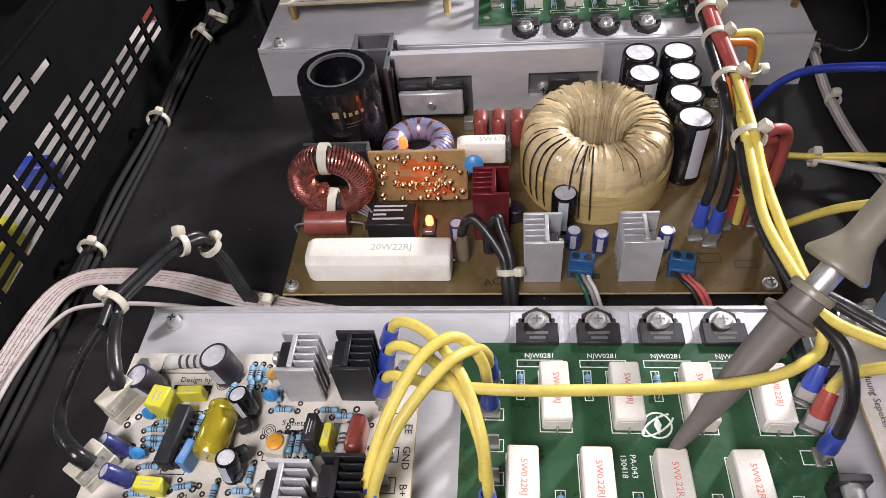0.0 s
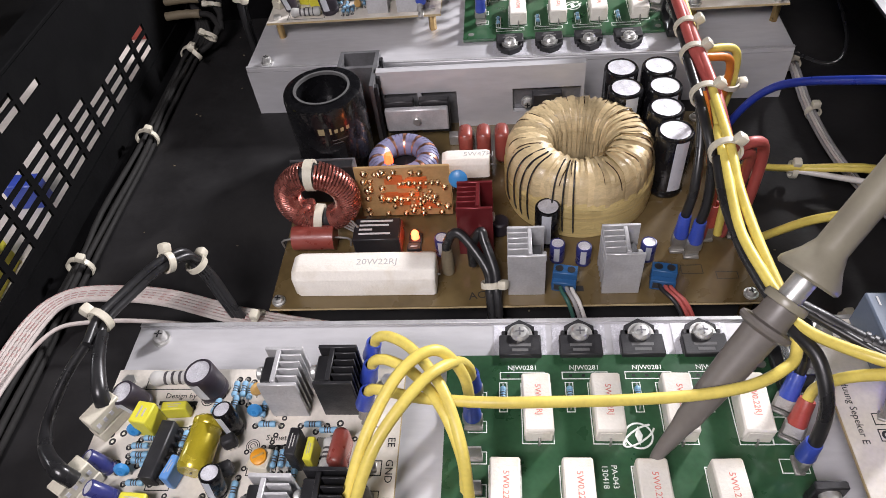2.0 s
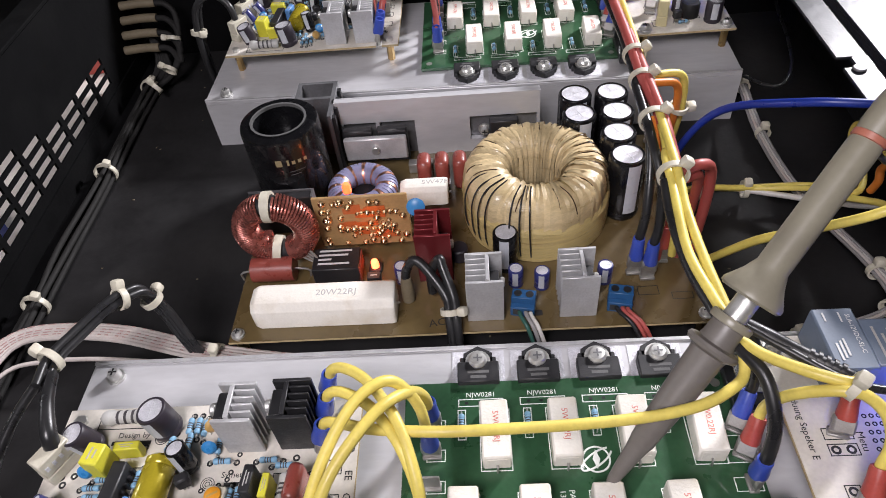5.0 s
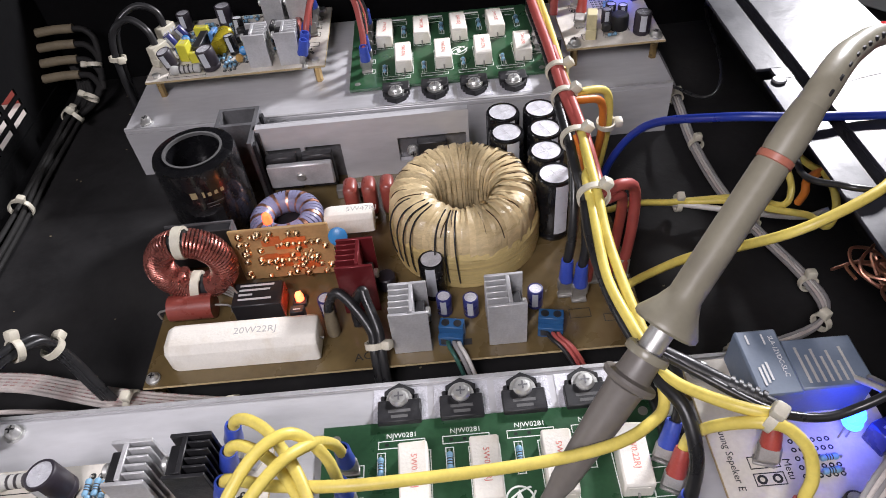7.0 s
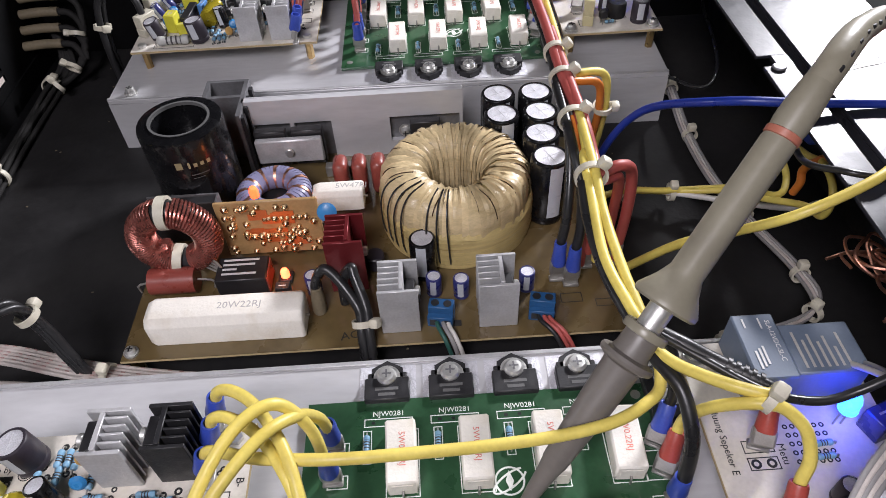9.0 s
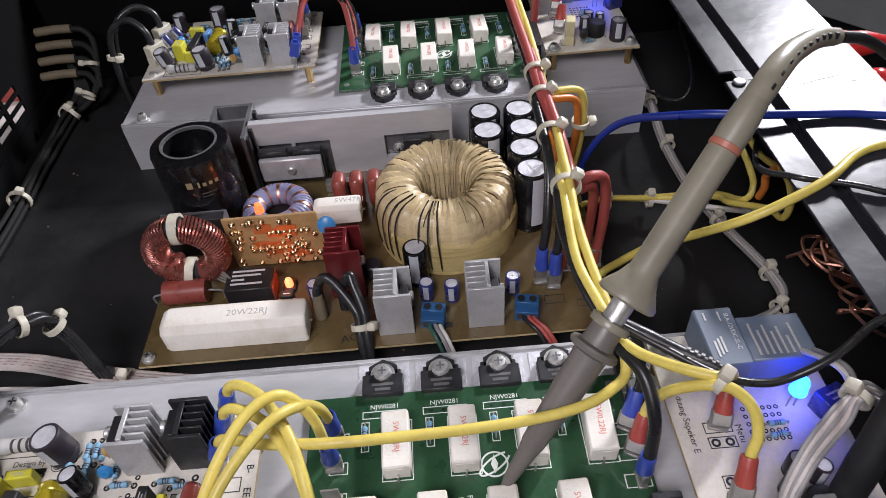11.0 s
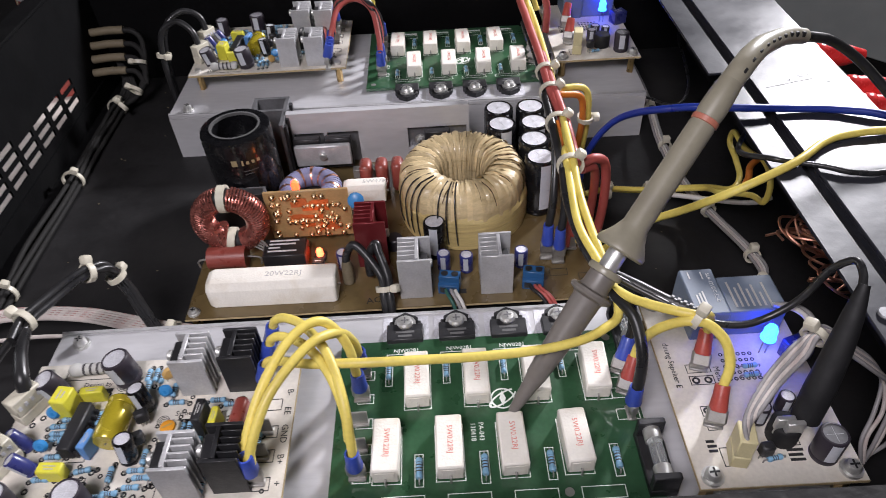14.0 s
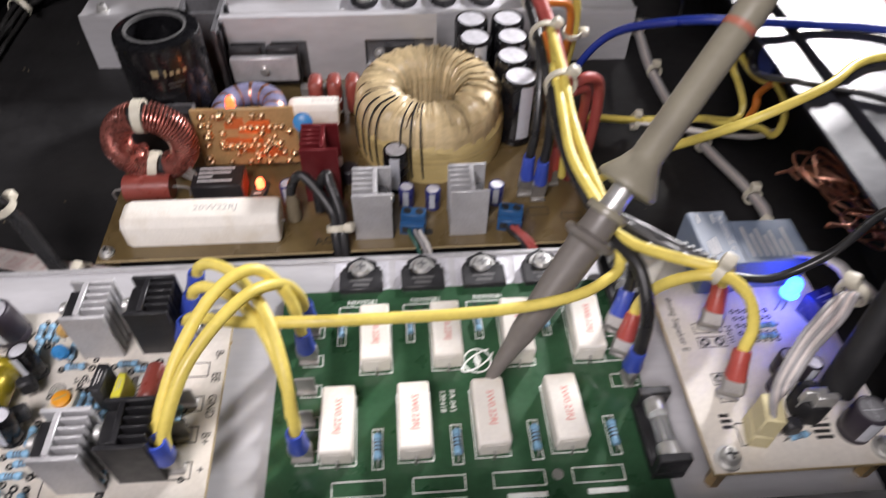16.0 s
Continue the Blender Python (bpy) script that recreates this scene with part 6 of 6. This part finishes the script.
# wires at the protection board's tie
tie_at((0.1410, -0.0480, 0.0730), (0.1330, -0.0550, 0.0700), 0.0036, 20)
for k, col in enumerate((WIRE_GREY, RIBBON, WIRE_GREY, RIBBON, WIRE_GREY)):
    o = 0.0019 * (k - 2)
    cable("wire", [(0.1118 + o * 0.3, -0.0755 + o * 0.8, 0.0600), (0.1130 + o * 0.5, -0.0725, 0.0655 + 0.0005 * k), (0.1230 + o * 0.4, -0.0620 - o * 0.4, 0.0690), (0.1345 + o * 0.3, -0.0530 - o * 0.6, 0.0715), (0.1410, -0.0480 - o * 0.5, 0.0730 + o * 0.4), (0.1485, -0.0450 - o, 0.0690), (0.1590, -0.0465 - o, 0.0610), (0.1700, -0.0475 - o, 0.0520), (0.1772 + o * (0.4 + 0.2 * k), -0.0495 - o * 0.6, 0.0430), (0.1772 + o * (1.3 - 0.2 * k), -0.0550, 0.0340 + 0.0012 * (k % 3)), (0.1738 + o * 1.4, -0.0605 + 0.0012 * (k % 2), 0.0250), (0.1722 + o * 0.6, -0.0650 + 0.0010 * k, 0.0150)],
          0.00080, col, "thin signal wire tied above the protection board", group="protection wires")
for k in range(2):
    cable("wire", [(0.1410 + 0.001 * k, -0.0470, 0.0730), (0.1420 + 0.002 * k, -0.0380, 0.0720), (0.1400 + 0.003 * k, -0.0290, 0.0670), (0.1440 + 0.004 * k, -0.0150, 0.0500), (0.1560, -0.0080, 0.030)], 0.0010, WIRE_GREY if k else WIRE_WHITE, "thin signal wire tied above the protection board", group="protection wires")
cable("wire", [(0.0810, -0.0150, 0.0730), (0.0930, -0.0230, 0.0700), (0.1072, -0.0345, 0.0690), (0.1200, -0.0385, 0.0690), (0.1300, -0.0380, 0.0720), (0.1391, -0.0372, 0.0800), (0.1450, -0.0365, 0.0920), (0.1486, -0.0400, 0.0995), (0.1490, -0.0450, 0.0990), (0.1470, -0.0500, 0.0970)], 0.0013, WIRE_BLACK, "thin black probe earth lead")
clip = thing("clip_boot", "black rubber clip boot gripping a part on the protection board", "clip")
part("boot", tube([(0.1345, -0.0685, 0.0560), (0.1368, -0.0655, 0.0670), (0.1410, -0.0600, 0.0800), (0.1445, -0.0545, 0.0910), (0.1475, -0.0495, 0.0985)], [0.0046, 0.0048, 0.0042, 0.0032, 0.0017], 14, 5), BOOT_BLACK, clip)
part("jaw", merge(box(0.0060, 0.0020, 0.0080, (0.1270, -0.0700, 0.0510), 0.0003, rot=None), box(0.0060, 0.0020, 0.0080, (0.1295, -0.0720, 0.0510), 0.0003)), STEEL, clip)
relief = thing("strain_relief", "black ribbed rubber strain relief of the earth lead", "strain relief")
part("sleeve", tube([(0.0815, -0.0130, 0.0720), (0.0900, -0.0190, 0.0705), (0.0978, -0.0241, 0.0690), (0.1103, -0.0330, 0.0680)], [0.0020, 0.0024, 0.0022, 0.0018], 12, 6), BLACK_PLASTIC, relief)
for k in range(5):
    f = k / 4
    part("rib", lathe([(0.0016, -0.0006), (0.0027, -0.0006), (0.0027, 0.0006), (0.0016, 0.0006)], 12), BLACK_PLASTIC, relief, m=Matrix.Translation((0.1000 + 0.0075 * f, -0.0256 - 0.0053 * f, 0.0689 - 0.0007 * f)) @ Vector((0.0125, -0.0089, -0.001)).to_track_quat("Z", "Y").to_matrix().to_4x4())

# ---------------------------------------------------------------- the oscilloscope probe
probe = thing("probe", "grey oscilloscope probe with its tip on the green board", "probe")
tip = Vector((0.0425, -0.0478, 0.0435))
axis = Vector((0.0680, 0.0550, 0.0795)).normalized()
turn = Matrix.Translation(tip) @ axis.to_track_quat("Z", "Y").to_matrix().to_4x4()
part("nose", lathe([(0, -0.0052), (0.0013, -0.0050), (0.0018, -0.0035), (0.0025, 0.002), (0.0030, 0.008), (0.0036, 0.0115), (0.0038, 0.0120), (0.0046, 0.024), (0.0052, 0.034), (0.0055, 0.0445), (0.0057, 0.046), (0.0078, 0.0470), (0.0082, 0.0480), (0.0078, 0.0490), (0.0056, 0.0496), (0.0052, 0.0510), (0.0050, 0.0560)], 28), NOSE_SHADED, probe, m=turn)
part("ring", lathe([(0.0050, 0.0558), (0.0064, 0.0560), (0.0066, 0.0575), (0.0062, 0.0585), (0.0040, 0.0586)], 28), PROBE_GREY, probe, m=turn)
part("metal_collar", lathe([(0.0036, 0.0584), (0.0036, 0.0660)], 24), STEEL, probe, "bright metal collar", m=turn)
part("barrel", lathe([(0.0036, 0.0655), (0.0086, 0.0655), (0.0094, 0.0662), (0.0094, 0.0675), (0.0064, 0.0725), (0.0048, 0.0765), (0.0047, 0.1170), (0.0045, 0.1180)], 28), PROBE_GREY, probe, m=turn)
part("colour_ring", lathe([(0.0045, 0.1180), (0.0049, 0.1182), (0.0049, 0.1200), (0.0045, 0.1202)], 28), PROBE_RED, probe, "red marking ring", m=turn)
part("tail", lathe([(0.0046, 0.1202), (0.0049, 0.1230), (0.0048, 0.1280), (0.0043, 0.1335), (0.0041, 0.1350), (0, 0.1350)], 24), PROBE_GREY, probe, m=turn)
part("grip_mark", rod(0.0006, 0.0003, (0, -0.0094, 0.067), 8, rot=(90, 0, 0)), BLACK_PLASTIC, probe, m=turn)
e = tip + axis * 0.1340
bend = [tuple(e), (0.1238, 0.0182, 0.1370), (0.1290, 0.0236, 0.1390), (0.1350, 0.0300, 0.1388), (0.1405, 0.0350, 0.1378), (0.1472, 0.0410, 0.1362), (0.1530, 0.0450, 0.1345), (0.1600, 0.0490, 0.1320)]
boot = part("bend_relief", tube(bend, [0.0041, 0.0041, 0.0040, 0.0038, 0.0036, 0.0034, 0.0032, 0.0029], 16, 8), PROBE_GREY, probe)
soft = smooth_path(bend, 8)
for k in range(6, len(soft) - 4, 5):
    d = (soft[k + 1] - soft[k - 1]).normalized()
    for s in (-1, 1):
        side = d.cross(Vector((0.3, -0.7, 0.6))).normalized()
        up = side.cross(d)
        part("notch", box(0.0022, 0.0024, 0.0022, (0, 0, -0.0011), 0.0003), BOOT_BLACK, boot, m=Matrix.Translation(soft[k] + up * 0.0030 * s * (1 - 0.25 * k / len(soft))) @ d.to_track_quat("X", "Z").to_matrix().to_4x4())
cable("probe_cable", [bend[-1], (0.1750, 0.0545, 0.1265), (0.1910, 0.0560, 0.1160), (0.2040, 0.0480, 0.1040), (0.2150, 0.0330, 0.0930), (0.2300, 0.0100, 0.0800), (0.2700, -0.0500, 0.0100), (0.3200, -0.1200, -0.0270)], 0.0020, WIRE_BLACK, "black oscilloscope probe cable hanging over the rear panel", "cable")


# ---------------------------------------------------------------- beyond the rear panel and the far corner
def lab_plug(colour):
    t = thing("test_plug", "red banana plug in the rear panel", "plug", "red plugs")
    part("grip", lathe([(0, 0), (0.0058, 0), (0.0062, 0.002), (0.0062, 0.020), (0.0050, 0.025), (0.0030, 0.032), (0, 0.032)], 20, pose(0, 0, 0, 0, 90)), PLUG_RED, t)
    part("ring", lathe([(0.0062, 0.006), (0.0068, 0.007), (0.0068, 0.010), (0.0062, 0.011)], 20, pose(0, 0, 0, 0, 90)), PLUG_RED, t)
    part("nut", rod(0.0060, 0.004, (-0.0035, 0, 0), 6, rot=(0, 90, 0)), BRASS, t)
    return t


for x, y, z, a in ((0.2215, 0.1480, 0.0700, -6), (0.2215, 0.1120, 0.0700, -4), (0.2215, 0.0950, 0.0700, -10), (0.2215, 0.0480, 0.0640, 10)):
    place(lab_plug, pose(x, y, z, 0, 0, a), "red")
cable("cable", [(0.2520, 0.0930, 0.0700), (0.2900, 0.0800, 0.0640), (0.3600, 0.0500, 0.0200), (0.4500, 0.0100, -0.0260)], 0.0035, PLUG_RED, "thick red test lead lying on the bench", "cable")
cable("cable", [(0.2400, 0.0480, 0.0840), (0.2800, 0.0300, 0.0600), (0.3400, -0.0100, 0.0000), (0.4200, -0.0500, -0.0270)], 0.0022, WIRE_YELLOW, "yellow cable trailing off to the bench", "cable")
cable("cable", [(0.2450, 0.0380, 0.0800), (0.2900, 0.0100, 0.0500), (0.3600, -0.0500, -0.0200), (0.4200, -0.1100, -0.0270)], 0.0022, WIRE_BLUE, "dark blue cable trailing off to the bench", "cable")
tray = thing("wooden_drawer", "grey sided drawer with a brown wooden rim and pale paper", "drawer")
part("side", box(1.0, 0.34, 0.072, (0, 0.17, -0.03), 0.001), DRAWER, tray)
part("rim", merge(box(1.0, 0.018, 0.010, (0, 0.009, 0.042), 0.001), box(1.0, 0.018, 0.010, (0, 0.331, 0.042), 0.001)), WOOD, tray)
part("paper", box(0.55, 0.27, 0.004, (0.24, 0.17, 0.042), 0.0005), CARTON_WHITE, tray)
tray.matrix_basis = pose(0.330, 0.385, 0, 0, 0, -51.4)
# carton, lid and bottle tones are dulled for the shade they stand in
carton = thing("carton", "red carton with pale printed bars behind the chassis corner", "carton")
part("box", box(0.066, 0.05, 0.20, (0, 0, 0), 0.001), CARTON_RED, carton)
part("label", box(0.012, 0.0003, 0.19, (-0.026, -0.0252, 0.005)), WIRE_BEIGE, carton)
for k, w in enumerate((0.022, 0.026, 0.018)):
    part("label", box(w, 0.0003, 0.004, (0.006 + 0.003 * k, -0.0252, 0.084 + 0.024 * k)), CARTON_WHITE, carton)
carton.matrix_basis = pose(-0.350, 0.485, -0.03, 0, 4, 8)
jar = thing("bottle", "pale lidded dark red bottle beyond the front panel", "bottle")
part("lid", lathe([(0, 0), (0.0155, 0), (0.0165, 0.002), (0.0165, 0.014), (0.0145, 0.016), (0, 0.016)], 28), WIRE_GREY, jar, m=pose(0, 0, 0.064))
part("body", lathe([(0, 0), (0.016, 0), (0.018, 0.004), (0.018, 0.050), (0.013, 0.064), (0, 0.064)], 28), CARTON_RED, jar)
jar.matrix_basis = pose(-0.3234, 0.400, -0.03)
parcel = solid("orange_box", box(0.055, 0.05, 0.095, (0, 0, 0), 0.001), CARTON_ORANGE, "orange box on the bench behind the chassis", "box")
parcel.matrix_basis = pose(-0.378, 0.735, -0.03, 0, 0, -8)
knob = solid("rail_screw", lathe([(0, 0), (0.0060, 0), (0.0060, 0.004), (0.004, 0.007), (0, 0.008)], 16), STEEL, "bright screw on the front rail", "screw")
knob.matrix_basis = pose(-0.2370, 0.318, 0.088)
# stand-ins on the bench, added to give the slots their colours
for name, size, at, mt, label in (("paper_pad", (0.10, 0.52, 0.012), (-0.302, 0.11), CARTON_WHITE, "pad of white paper on the bench"), ("yellow_box", (0.03, 0.04, 0.022), (-0.285, 0.068), YELLOW_FILM, "small yellow box on the paper"),
                                  ("blue_box", (0.02, 0.012, 0.018), (-0.285, 0.135), SLEEVE_BLUE, "small blue box on the paper"), ("red_box", (0.03, 0.026, 0.026), (-0.285, 0.325), SLEEVE_RED, "small red box on the paper")):
    ob = solid(name, box(*size, (0, 0, 0), 0.001), mt, label, name.replace("_", " "))
    ob.matrix_basis = pose(at[0], at[1], -0.03 if name == "paper_pad" else -0.018, 0, 0, 3)
# pale specks of dirt on the chassis floor
rng = random.Random(31)
specks = [box(rng.uniform(0.0004, 0.0011), rng.uniform(0.0003, 0.0008), 0.0003, (rng.uniform(-0.205, 0.150), rng.uniform(-0.10, 0.295), 0.0), rot=None) for _ in range(90)]
solid("dust", merge(*specks), WIRE_BEIGE, "pale specks of dirt scattered on the chassis floor", "dirt", kind="stuff")
